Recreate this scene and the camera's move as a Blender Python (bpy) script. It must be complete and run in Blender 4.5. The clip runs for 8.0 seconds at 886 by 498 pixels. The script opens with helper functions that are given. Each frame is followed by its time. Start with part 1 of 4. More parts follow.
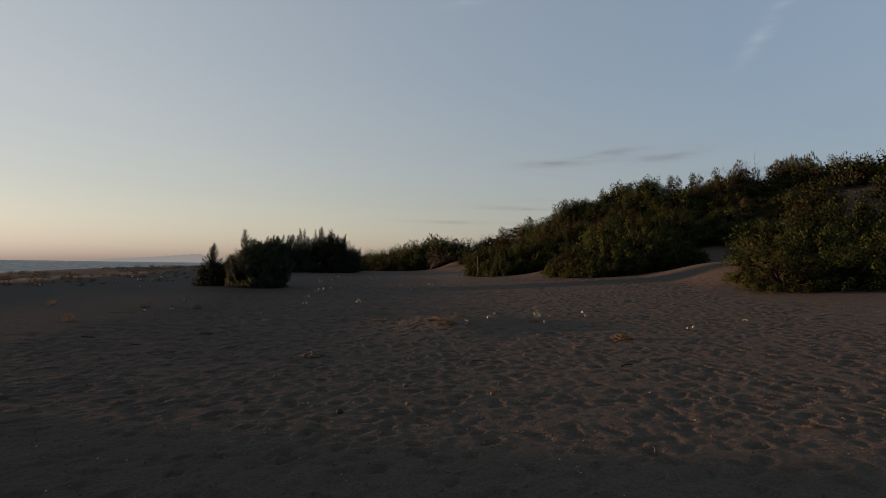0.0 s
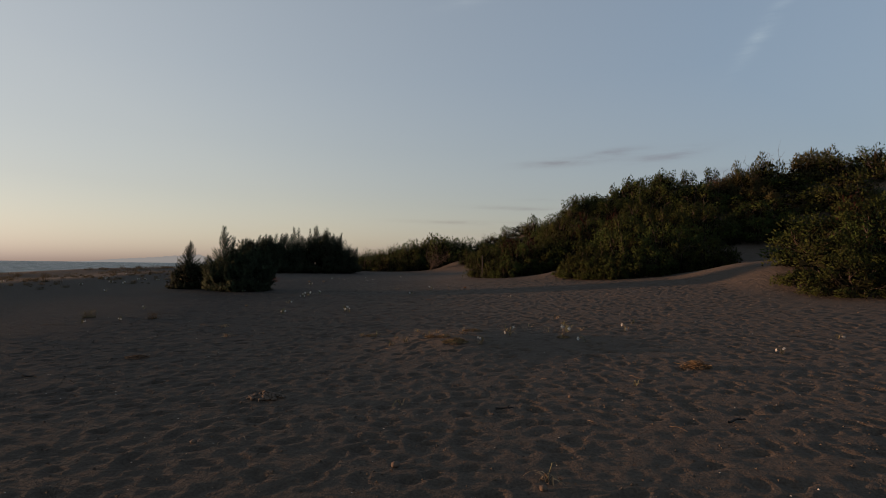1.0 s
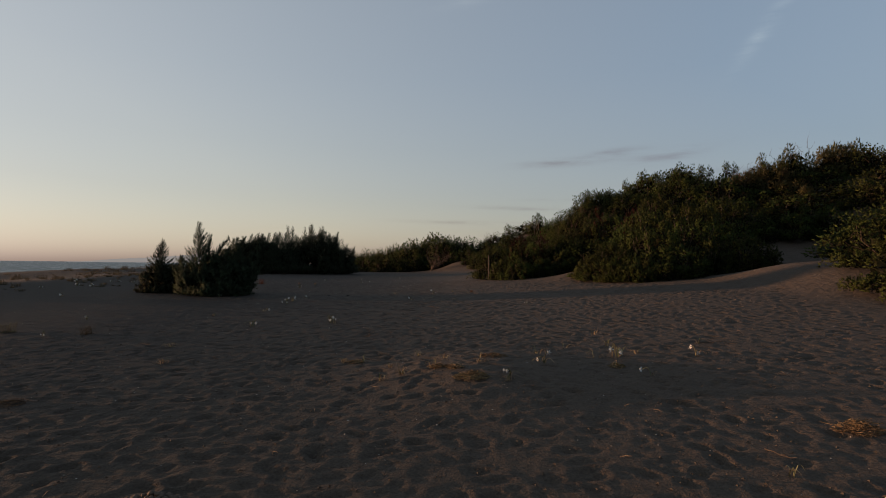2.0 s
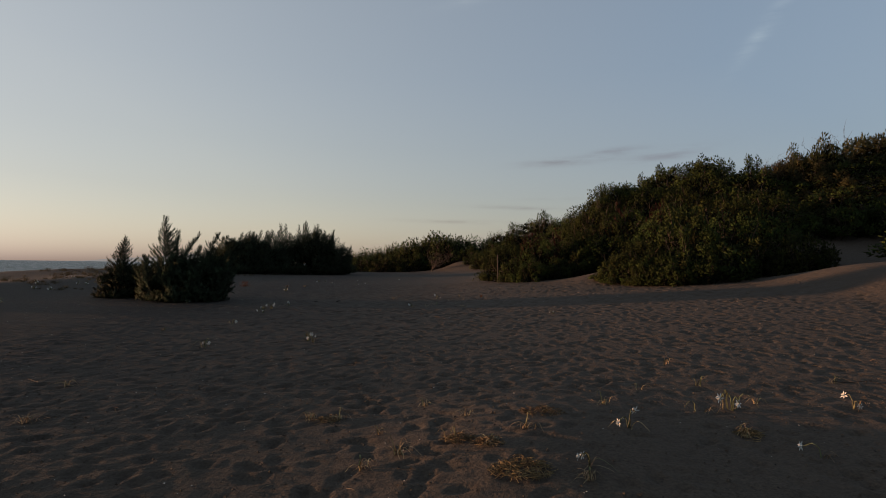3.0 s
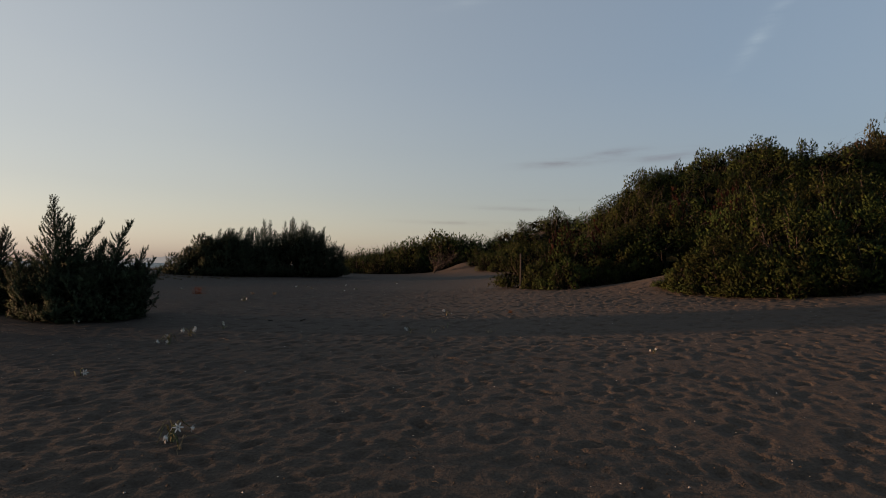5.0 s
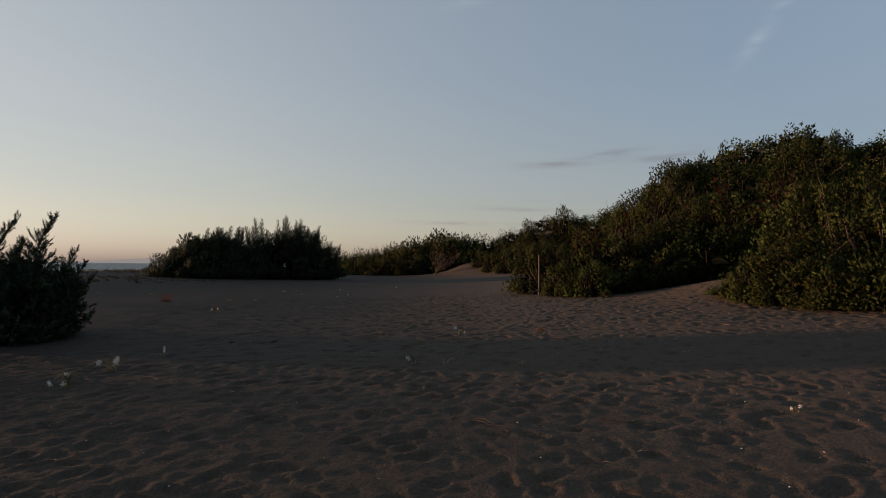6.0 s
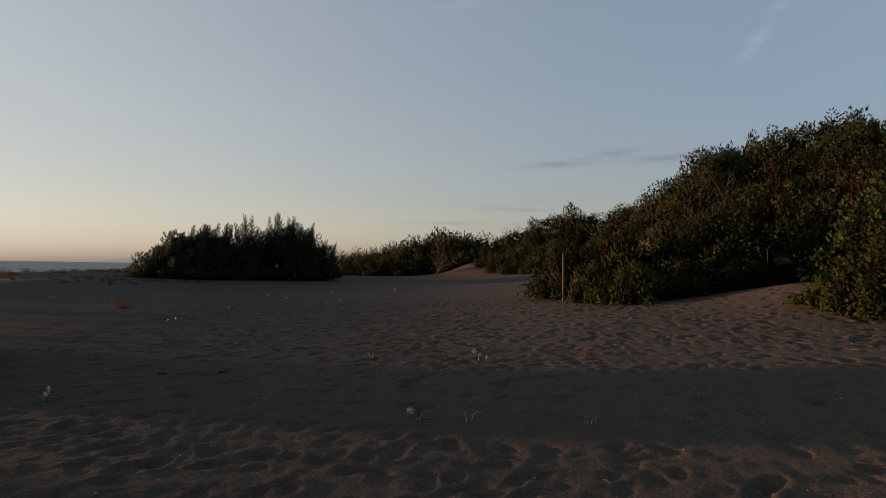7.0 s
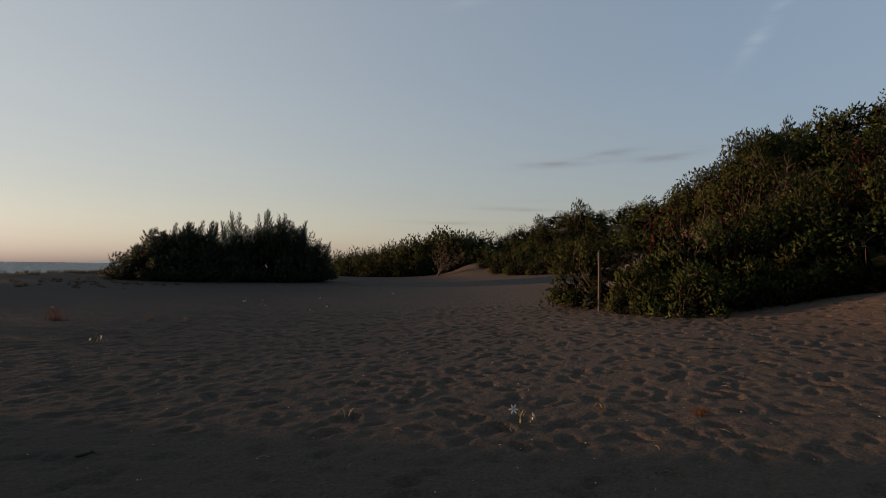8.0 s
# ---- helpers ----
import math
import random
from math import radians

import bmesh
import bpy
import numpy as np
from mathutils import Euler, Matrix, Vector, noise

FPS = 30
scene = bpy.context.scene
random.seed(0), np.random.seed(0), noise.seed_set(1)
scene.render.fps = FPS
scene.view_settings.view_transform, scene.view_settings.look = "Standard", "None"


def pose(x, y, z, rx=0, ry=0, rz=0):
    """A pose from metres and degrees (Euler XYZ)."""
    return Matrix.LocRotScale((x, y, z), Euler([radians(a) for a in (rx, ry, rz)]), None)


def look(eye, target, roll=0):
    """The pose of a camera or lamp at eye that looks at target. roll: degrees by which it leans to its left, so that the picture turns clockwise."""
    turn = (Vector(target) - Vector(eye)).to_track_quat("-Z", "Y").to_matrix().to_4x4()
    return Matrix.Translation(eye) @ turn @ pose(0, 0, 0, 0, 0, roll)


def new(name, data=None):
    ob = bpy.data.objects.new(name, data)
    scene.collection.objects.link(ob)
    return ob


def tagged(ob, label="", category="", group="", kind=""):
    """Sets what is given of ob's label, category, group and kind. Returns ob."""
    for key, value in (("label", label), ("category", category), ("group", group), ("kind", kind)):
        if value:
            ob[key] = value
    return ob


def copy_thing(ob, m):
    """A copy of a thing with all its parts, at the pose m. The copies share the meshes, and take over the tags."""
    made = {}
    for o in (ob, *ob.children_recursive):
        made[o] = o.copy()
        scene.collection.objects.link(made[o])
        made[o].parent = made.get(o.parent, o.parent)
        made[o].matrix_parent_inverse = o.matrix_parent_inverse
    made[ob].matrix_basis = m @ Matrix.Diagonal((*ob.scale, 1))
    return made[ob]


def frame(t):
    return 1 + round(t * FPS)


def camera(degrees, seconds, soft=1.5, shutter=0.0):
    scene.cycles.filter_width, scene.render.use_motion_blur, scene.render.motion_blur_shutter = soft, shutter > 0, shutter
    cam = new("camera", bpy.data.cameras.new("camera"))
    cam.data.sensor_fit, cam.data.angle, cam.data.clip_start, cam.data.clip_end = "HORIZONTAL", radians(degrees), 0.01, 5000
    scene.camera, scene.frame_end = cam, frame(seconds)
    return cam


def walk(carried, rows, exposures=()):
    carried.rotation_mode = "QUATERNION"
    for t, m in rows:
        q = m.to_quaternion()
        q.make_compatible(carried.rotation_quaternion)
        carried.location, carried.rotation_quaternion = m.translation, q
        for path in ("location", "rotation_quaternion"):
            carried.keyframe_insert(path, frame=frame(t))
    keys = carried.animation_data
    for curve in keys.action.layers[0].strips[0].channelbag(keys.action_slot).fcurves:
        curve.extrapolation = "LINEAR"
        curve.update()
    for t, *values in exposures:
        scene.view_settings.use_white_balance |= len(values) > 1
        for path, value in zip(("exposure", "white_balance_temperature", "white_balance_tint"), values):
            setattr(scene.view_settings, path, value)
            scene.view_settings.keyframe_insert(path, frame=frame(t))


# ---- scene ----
cam = camera(75.3, 8.0, soft=0.7)
PATH = [
    (0, (-0.08, -0.208, 1.453), (-0.078, 1.791, 1.511), 0.8),
    (0.5, (-0.137, 1.197, 1.469), (-0.134, 3.196, 1.527), 0.7),
    (1, (-0.187, 2.695, 1.478), (-0.184, 4.694, 1.536), 0.7),
    (1.5, (-0.25, 4.114, 1.487), (-0.247, 6.113, 1.546), 0.7),
    (3, (-0.514, 8.674, 1.561), (-0.51, 10.674, 1.617), 0.7),
    (3.5, (-0.62, 10.141, 1.553), (-0.615, 12.14, 1.61), 0.7),
    (4, (-0.674, 11.68, 1.565), (-0.671, 13.679, 1.621), 0.6),
    (5.5, (-0.882, 16.069, 1.618), (-0.879, 18.068, 1.679), 0.8),
    (6, (-0.997, 17.523, 1.673), (-0.994, 19.522, 1.734), 0.7),
    (6.5, (-1.089, 18.887, 1.697), (-1.086, 20.886, 1.757), 0.7),
    (7, (-1.19, 20.369, 1.686), (-1.186, 22.368, 1.747), 0.8),
    (7.5, (-1.283, 21.812, 1.698), (-1.279, 23.811, 1.759), 0.7),
    (8, (-1.344, 23.401, 1.719), (-1.34, 25.4, 1.78), 0.7),
]
walk(cam, [(t, look(eye, target, roll)) for t, eye, target, roll in PATH])


# ---- world, sun, exposure ----
SUN_EL, SUN_AZ = 0.5, -79.0            # degrees; azimuth clockwise from +y
scene.view_settings.exposure = 1.5
world = bpy.data.worlds.new("evening_sky")
scene.world = world
world.use_nodes = True
wt = world.node_tree
wt.nodes.clear()


def wnode(kind, **kw):
    n = wt.nodes.new(kind)
    for k, v in kw.items():
        n.inputs[k].default_value = v
    return n


sky = wt.nodes.new("ShaderNodeTexSky")
sky.sky_type = "NISHITA"
sky.sun_disc = False
sky.sun_elevation, sky.sun_rotation = radians(SUN_EL), radians(SUN_AZ)
sky.altitude, sky.air_density, sky.dust_density, sky.ozone_density = 0, 1.0, 1.3, 1.6
bg = wnode("ShaderNodeBackground", Strength=0.202)
wout = wt.nodes.new("ShaderNodeOutputWorld")
soften = wnode("ShaderNodeHueSaturation", Saturation=0.62)
flatten = wnode("ShaderNodeGamma", Gamma=0.48)
wt.links.new(sky.outputs[0], soften.inputs["Color"])
balance = wt.nodes.new("ShaderNodeMix")
balance.data_type, balance.blend_type = "RGBA", "MULTIPLY"
balance.inputs[0].default_value = 1.0
wt.links.new(soften.outputs[0], balance.inputs[6])
wt.links.new(balance.outputs[2], flatten.inputs[0])


def wmath(op, a, b=0.0):
    n = wt.nodes.new("ShaderNodeMath")
    n.operation = op
    for i, v in enumerate((a, b)):
        if isinstance(v, bpy.types.NodeSocket):
            wt.links.new(v, n.inputs[i])
        else:
            n.inputs[i].default_value = v
    return n.outputs[0]


sky_dir = wt.nodes.new("ShaderNodeSeparateXYZ")
sky_co = wt.nodes.new("ShaderNodeTexCoord")
wt.links.new(sky_co.outputs["Generated"], sky_dir.inputs[0])
sky_az = wmath("MULTIPLY", wmath("ARCTAN2", sky_dir.outputs[0], sky_dir.outputs[1]), 180 / math.pi)
sky_el = wmath("MULTIPLY", wmath("ARCSINE", sky_dir.outputs[2]), 180 / math.pi)
# warmer towards the sun, bluer and deeper away from it
sunward = wmath("ADD", wmath("MULTIPLY", sky_dir.outputs[0], math.sin(radians(SUN_AZ))), wmath("MULTIPLY", sky_dir.outputs[1], math.cos(radians(SUN_AZ))))
warm = wt.nodes.new("ShaderNodeMix")
warm.data_type = "RGBA"
warm.inputs[6].default_value, warm.inputs[7].default_value = (0.47, 0.69, 1.04, 1), (1.0, 1.04, 1.07, 1)
wt.links.new(wmath("MINIMUM", wmath("MAXIMUM", wmath("ADD", wmath("DIVIDE", wmath("ADD", sunward, 0.24), 0.98), wmath("MULTIPLY", wmath("MAXIMUM", wmath("SUBTRACT", 1.0, wmath("MULTIPLY", sky_dir.outputs[2], 3.2)), 0.0), 0.45)), 0.0), 1.0), warm.inputs[0])
wt.links.new(warm.outputs[2], balance.inputs[7])
wisp_co = wt.nodes.new("ShaderNodeCombineXYZ")
wt.links.new(wmath("MULTIPLY", sky_az, 0.16), wisp_co.inputs[0])
wt.links.new(sky_el, wisp_co.inputs[1])
wisp = wnode("ShaderNodeTexNoise", Scale=0.9, Detail=5.0, Roughness=0.6)
wt.links.new(wisp_co.outputs[0], wisp.inputs["Vector"])
haze = wt.nodes.new("ShaderNodeMix")
haze.data_type, haze.blend_type = "RGBA", "MULTIPLY"
wt.links.new(wmath("MAXIMUM", wmath("SUBTRACT", 1.0, wmath("MULTIPLY", wmath("ABSOLUTE", sky_dir.outputs[2]), 8.0)), 0.0), haze.inputs[0])
wt.links.new(flatten.outputs[0], haze.inputs[6])
haze.inputs[7].default_value = (1.10, 1.095, 1.05, 1)
sky_colour = haze.outputs[2]


def cloud(az, el, long, thick, tilt, tint, amount):
    """A thin streak of cloud at that bearing and elevation, in degrees."""
    global sky_colour
    c, s = math.cos(radians(tilt)), math.sin(radians(tilt))
    a, e = wmath("SUBTRACT", sky_az, az), wmath("SUBTRACT", sky_el, el)
    u = wmath("DIVIDE", wmath("ADD", wmath("MULTIPLY", a, c), wmath("MULTIPLY", e, s)), long)
    v = wmath("DIVIDE", wmath("SUBTRACT", wmath("MULTIPLY", e, c), wmath("MULTIPLY", a, s)), thick)
    q = wmath("ADD", wmath("MULTIPLY", u, u), wmath("MULTIPLY", v, v))
    body = wmath("EXPONENT", wmath("MULTIPLY", q, -1.0))
    n = wmath("MAXIMUM", wmath("MULTIPLY", wmath("SUBTRACT", wisp.outputs["Fac"], 0.36), 4.0), 0.0)
    f = wmath("MINIMUM", wmath("MULTIPLY", wmath("MULTIPLY", body, n), amount), 1.0)
    m = wt.nodes.new("ShaderNodeMix")
    m.data_type, m.blend_type = "RGBA", "MULTIPLY"
    wt.links.new(f, m.inputs[0])
    wt.links.new(sky_colour, m.inputs[6])
    m.inputs[7].default_value = (*tint, 1)
    sky_colour = m.outputs[2]


cloud(12.3, 10.2, 4.0, 0.35, 3, (0.8, 0.74, 0.75), 1.3)
cloud(16.5, 10.9, 2.6, 0.35, 6, (0.82, 0.76, 0.77), 1.1)
cloud(21.5, 10.4, 3.2, 0.5, 8, (0.84, 0.78, 0.79), 1.1)
cloud(29.0, 8.9, 4.0, 0.3, 2, (0.78, 0.76, 0.8), 0.8)
cloud(3.0, 4.3, 5.5, 0.2, -1, (0.8, 0.76, 0.78), 0.9)
cloud(8.0, 5.7, 5.0, 0.2, -2, (0.8, 0.76, 0.78), 0.8)
cloud(11.0, 6.6, 2.5, 0.15, 0, (0.84, 0.8, 0.82), 0.7)
cloud(29.3, 20.2, 3.2, 0.6, 50, (1.28, 1.22, 1.14), 0.9)
cloud(3.0, 25.2, 3.5, 0.5, 12, (1.15, 1.12, 1.08), 0.8)
wt.links.new(sky_colour, bg.inputs[0])
wt.links.new(bg.outputs[0], wout.inputs[0])

to_sun = Vector((math.sin(radians(SUN_AZ)) * math.cos(radians(SUN_EL)), math.cos(radians(SUN_AZ)) * math.cos(radians(SUN_EL)), math.sin(radians(SUN_EL))))
sun_data = bpy.data.lights.new("sun", "SUN")
sun_data.energy, sun_data.angle, sun_data.color = 3.5, radians(1.4), (1.0, 0.53, 0.29)
sun = new("sun", sun_data)
sun.matrix_world = look(to_sun * 60, (0, 0, 0))


# ---- materials ----
def material(name):
    m = bpy.data.materials.new(name)
    m.use_nodes = True
    t = m.node_tree
    return m, t, t.nodes["Principled BSDF"], t.nodes["Material Output"]


def node(t, kind, ins=(), **attrs):
    n = t.nodes.new(kind)
    for k, v in attrs.items():
        setattr(n, k, v)
    for k, v in dict(ins).items():
        if isinstance(v, bpy.types.NodeSocket):
            t.links.new(v, n.inputs[k])
        else:
            n.inputs[k].default_value = v
    return n


def noise_of(t, vec, scale, detail=4.0, rough=0.55):
    n = node(t, "ShaderNodeTexNoise", {"Scale": scale, "Detail": detail, "Roughness": rough})
    if vec is not None:
        t.links.new(vec, n.inputs["Vector"])
    return n.outputs["Fac"]


def ramp(t, fac, stops):
    n = node(t, "ShaderNodeValToRGB", {"Fac": fac})
    e = n.color_ramp.elements
    while len(e) < len(stops):
        e.new(0.5)
    for el, (p, c) in zip(e, stops):
        el.position, el.color = p, (*c, 1)
    return n.outputs["Color"]


def mix(t, fac, a, b, blend="MIX"):
    n = node(t, "ShaderNodeMix", data_type="RGBA", blend_type=blend)
    for i, v in ((0, fac), (6, a), (7, b)):
        if isinstance(v, bpy.types.NodeSocket):
            t.links.new(v, n.inputs[i])
        else:
            n.inputs[i].default_value = (*v, 1) if isinstance(v, tuple) else v
    return n.outputs[2]


def bump(t, height, strength, distance, normal=None):
    n = node(t, "ShaderNodeBump", {"Height": height, "Strength": strength, "Distance": distance})
    if normal is not None:
        t.links.new(normal, n.inputs["Normal"])
    return n.outputs["Normal"]


def mat_sand():
    m, t, p, _ = material("dark_beach_sand")
    pos = node(t, "ShaderNodeNewGeometry").outputs["Position"]
    big, mid, fine, grain = noise_of(t, pos, 0.25), noise_of(t, pos, 3.0), noise_of(t, pos, 38.0, 5, 0.65), noise_of(t, pos, 260.0, 2)
    c = ramp(t, mid, [(0.3, (0.052, 0.039, 0.028)), (0.7, (0.075, 0.056, 0.039))])
    c = mix(t, ramp(t, big, [(0.35, (0, 0, 0)), (0.7, (1, 1, 1))]), c, (0.061, 0.047, 0.034))
    c = mix(t, 0.35, c, ramp(t, grain, [(0.3, (0.018, 0.015, 0.013)), (0.75, (0.108, 0.088, 0.066))]))
    c = mix(t, 1.0, c, ramp(t, fine, [(0.32, (0.6, 0.6, 0.61)), (0.68, (1.26, 1.25, 1.24))]), "MULTIPLY")
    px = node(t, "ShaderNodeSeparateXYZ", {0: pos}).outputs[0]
    # shade on the sunless seaward sand, put into the colour
    shade_fade = node(t, "ShaderNodeMapRange", {"Value": px, "From Min": -8.0, "From Max": 1.0, "To Min": 0.0, "To Max": 1.0}).outputs[0]
    c = mix(t, 1.0, c, mix(t, shade_fade, (0.4, 0.425, 0.455), (1.0, 1.0, 1.0)), "MULTIPLY")
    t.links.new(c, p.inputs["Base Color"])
    p.inputs["Roughness"].default_value = 0.93
    p.inputs["Specular IOR Level"].default_value = 0.2
    dents = noise_of(t, pos, 13.0, 4, 0.6)
    # broader trampled swells on the outlying sand
    py = node(t, "ShaderNodeSeparateXYZ", {0: pos}).outputs[1]
    edges = [node(t, "ShaderNodeMapRange", {"Value": v, "From Min": lo, "From Max": hi, "To Min": 0.0, "To Max": 1.0}).outputs[0] for v, lo, hi in ((px, -6.5, -9.5), (px, 7.5, 9.5), (py, 37.0, 40.0))]
    away = node(t, "ShaderNodeMath", {0: node(t, "ShaderNodeMath", {0: edges[0], 1: edges[1]}, operation="MAXIMUM").outputs[0], 1: edges[2]}, operation="MAXIMUM").outputs[0]
    swell = node(t, "ShaderNodeMath", {0: noise_of(t, pos, 5.0, 3, 0.55), 1: away}, operation="MULTIPLY").outputs[0]
    n1 = bump(t, fine, 0.9, 0.015, bump(t, dents, 0.9, 0.03, bump(t, swell, 0.9, 0.07)))
    t.links.new(bump(t, grain, 0.4, 0.004, n1), p.inputs["Normal"])
    return m


def mat_foliage(name, dark, light, dry, dry_amount, trans=0.2):
    m, t, p, out = material(name)
    g = node(t, "ShaderNodeNewGeometry")
    rnd = node(t, "ShaderNodeObjectInfo").outputs["Random"]
    tuft = ramp(t, noise_of(t, g.outputs["Position"], 5.0, 2), [(0.35, (0, 0, 0)), (0.68, (1, 1, 1))])
    c = mix(t, mix(t, 0.8, g.outputs["Random Per Island"], tuft), dark, light)
    n = noise_of(t, g.outputs["Position"], 0.9, 3)
    c = mix(t, ramp(t, n, [(0.62 - dry_amount * 0.25, (0, 0, 0)), (0.8, (1, 1, 1))]), c, dry)
    needles = noise_of(t, g.outputs["Position"], 34.0, 3, 0.65)
    # shade in the gaps between needles is put into the colour
    c = mix(t, 1.0, c, ramp(t, needles, [(0.36, (0.5, 0.5, 0.5)), (0.64, (1.25, 1.25, 1.25))]), "MULTIPLY")
    h = node(t, "ShaderNodeHueSaturation", {"Color": c, "Saturation": 1.0})
    mr = node(t, "ShaderNodeMapRange", {"Value": rnd, "To Min": 0.47, "To Max": 0.515})
    t.links.new(mr.outputs[0], h.inputs["Hue"])
    mv = node(t, "ShaderNodeMapRange", {"Value": rnd, "To Min": 0.75, "To Max": 1.25})
    t.links.new(mv.outputs[0], h.inputs["Value"])
    t.links.new(h.outputs[0], p.inputs["Base Color"])
    p.inputs["Roughness"].default_value = 0.75
    p.inputs["Specular IOR Level"].default_value = 0.08
    t.links.new(bump(t, needles, 0.8, 0.04), p.inputs["Normal"])
    tr = node(t, "ShaderNodeBsdfTranslucent", {"Color": h.outputs[0]})
    ms = node(t, "ShaderNodeMixShader", {0: trans})
    t.links.new(p.outputs[0], ms.inputs[1])
    t.links.new(tr.outputs[0], ms.inputs[2])
    t.links.new(ms.outputs[0], out.inputs[0])
    return m


def mat_plain(name, a, b, scale=20.0, rough=0.8, bump_d=0.004, gloss=0.2):
    m, t, p, _ = material(name)
    co = node(t, "ShaderNodeTexCoord").outputs["Object"]
    f = noise_of(t, co, scale, 5)
    t.links.new(ramp(t, f, [(0.3, a), (0.7, b)]), p.inputs["Base Color"])
    p.inputs["Roughness"].default_value = rough
    p.inputs["Specular IOR Level"].default_value = gloss
    t.links.new(bump(t, f, 0.6, bump_d), p.inputs["Normal"])
    return m


def mat_sea():
    m, t, p, _ = material("sea_water")
    pos = node(t, "ShaderNodeNewGeometry").outputs["Position"]
    mp = node(t, "ShaderNodeMapping", {"Vector": pos, "Scale": (0.4, 0.09, 1.0)})
    w1, w2 = noise_of(t, mp.outputs[0], 1.0, 5, 0.65), noise_of(t, mp.outputs[0], 5.0, 4)
    crest = noise_of(t, mp.outputs[0], 1.6, 5, 0.62)
    foam = ramp(t, crest, [(0.54, (0, 0, 0)), (0.6, (1, 1, 1))])
    c = mix(t, ramp(t, w1, [(0.35, (0, 0, 0)), (0.65, (1, 1, 1))]), (0.004, 0.018, 0.022), (0.055, 0.12, 0.125))
    c = mix(t, foam, c, (0.5, 0.52, 0.53))
    t.links.new(c, p.inputs["Base Color"])
    p.inputs["Roughness"].default_value = 0.45
    p.inputs["Specular IOR Level"].default_value = 0.12
    n1 = bump(t, w1, 1.0, 1.2)
    t.links.new(bump(t, w2, 1.0, 0.35, n1), p.inputs["Normal"])
    return m


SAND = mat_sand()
SEA = mat_sea()
JUNIPER = mat_foliage("juniper_foliage", (0.012, 0.018, 0.010), (0.058, 0.08, 0.044), (0.02, 0.018, 0.011), 0.05, 0.04)
MACCHIA = mat_foliage("macchia_foliage", (0.013, 0.0185, 0.0045), (0.053, 0.076, 0.016), (0.05, 0.04, 0.013), 0.03, 0.06)
DRYLEAF = mat_foliage("dry_reddish_foliage", (0.018, 0.008, 0.005), (0.05, 0.019, 0.011), (0.04, 0.024, 0.012), 0.3)
PALELEAF = mat_foliage("pale_olive_foliage", (0.04, 0.045, 0.016), (0.1, 0.1, 0.04), (0.09, 0.06, 0.03), 0.3)
GRASS = mat_foliage("dry_beach_grass", (0.036, 0.034, 0.019), (0.11, 0.1, 0.058), (0.1, 0.075, 0.042), 0.3)
RUSTGRASS = mat_foliage("rusty_dry_grass", (0.07, 0.03, 0.012), (0.15, 0.07, 0.025), (0.13, 0.07, 0.025), 0.3)
STRAW = mat_foliage("straw_leaf", (0.15, 0.12, 0.07), (0.36, 0.29, 0.17), (0.24, 0.15, 0.07), 0.4, 0.15)
STRAP = mat_foliage("grey_green_strap_leaf", (0.07, 0.085, 0.045), (0.14, 0.15, 0.085), (0.2, 0.16, 0.08), 0.4, 0.15)
PETAL = mat_plain("white_petal", (0.4, 0.4, 0.37), (0.6, 0.6, 0.56), 60, 0.6, 0.001)
LITTER = mat_foliage("orange_brown_litter", (0.07, 0.05, 0.026), (0.23, 0.17, 0.085), (0.13, 0.085, 0.046), 0.3, 0.05)
DEADWOOD = mat_plain("bleached_dead_wood", (0.028, 0.02, 0.015), (0.07, 0.052, 0.04), 16)
TWIGWOOD = mat_plain("dry_twig_wood", (0.025, 0.019, 0.014), (0.065, 0.048, 0.036), 30)
DARKSTICK = mat_plain("dark_driftwood", (0.012, 0.011, 0.01), (0.03, 0.027, 0.024), 30)
SHELL = mat_plain("pale_shell", (0.2, 0.18, 0.16), (0.42, 0.39, 0.34), 40, 0.5)
PEBBLE = mat_plain("brown_pebble", (0.045, 0.034, 0.027), (0.11, 0.08, 0.058), 25)
STRING = mat_plain("grey_nylon_cord", (0.3, 0.3, 0.3), (0.45, 0.44, 0.42), 50)
# near-black colour standing in for the shade inside the crowns
INNER = mat_plain("inner_crown_shade", (0.006, 0.007, 0.004), (0.016, 0.016, 0.009), 9, 0.95, 0.06, 0.0)
BARK = mat_plain("grey_brown_bark", (0.03, 0.023, 0.018), (0.08, 0.06, 0.048), 14)
POSTWOOD = mat_plain("weathered_post_wood", (0.04, 0.034, 0.028), (0.09, 0.075, 0.06), 30)


# ---- mesh builders ----
def mesh_of(name, V, F, mat, smooth=False):
    """A mesh from an array of places and one of triangles or quads."""
    V, F = np.asarray(V, np.float32), np.asarray(F, np.int32)
    me, k = bpy.data.meshes.new(name), F.shape[1]
    me.vertices.add(len(V))
    me.vertices.foreach_set("co", V.ravel())
    me.loops.add(F.size)
    me.loops.foreach_set("vertex_index", F.ravel())
    me.polygons.add(len(F))
    me.polygons.foreach_set("loop_start", np.arange(0, F.size, k, dtype=np.int32))
    me.polygons.foreach_set("use_smooth", np.full(len(F), smooth))
    me.update(calc_edges=True)
    me.materials.append(mat)
    return me


def part(name, me, parent, label=""):
    ob = new(name, me)
    ob.parent = parent
    return tagged(ob, label)


def smooth01(u):
    u = np.clip(u, 0, 1)
    return u * u * (3 - 2 * u)


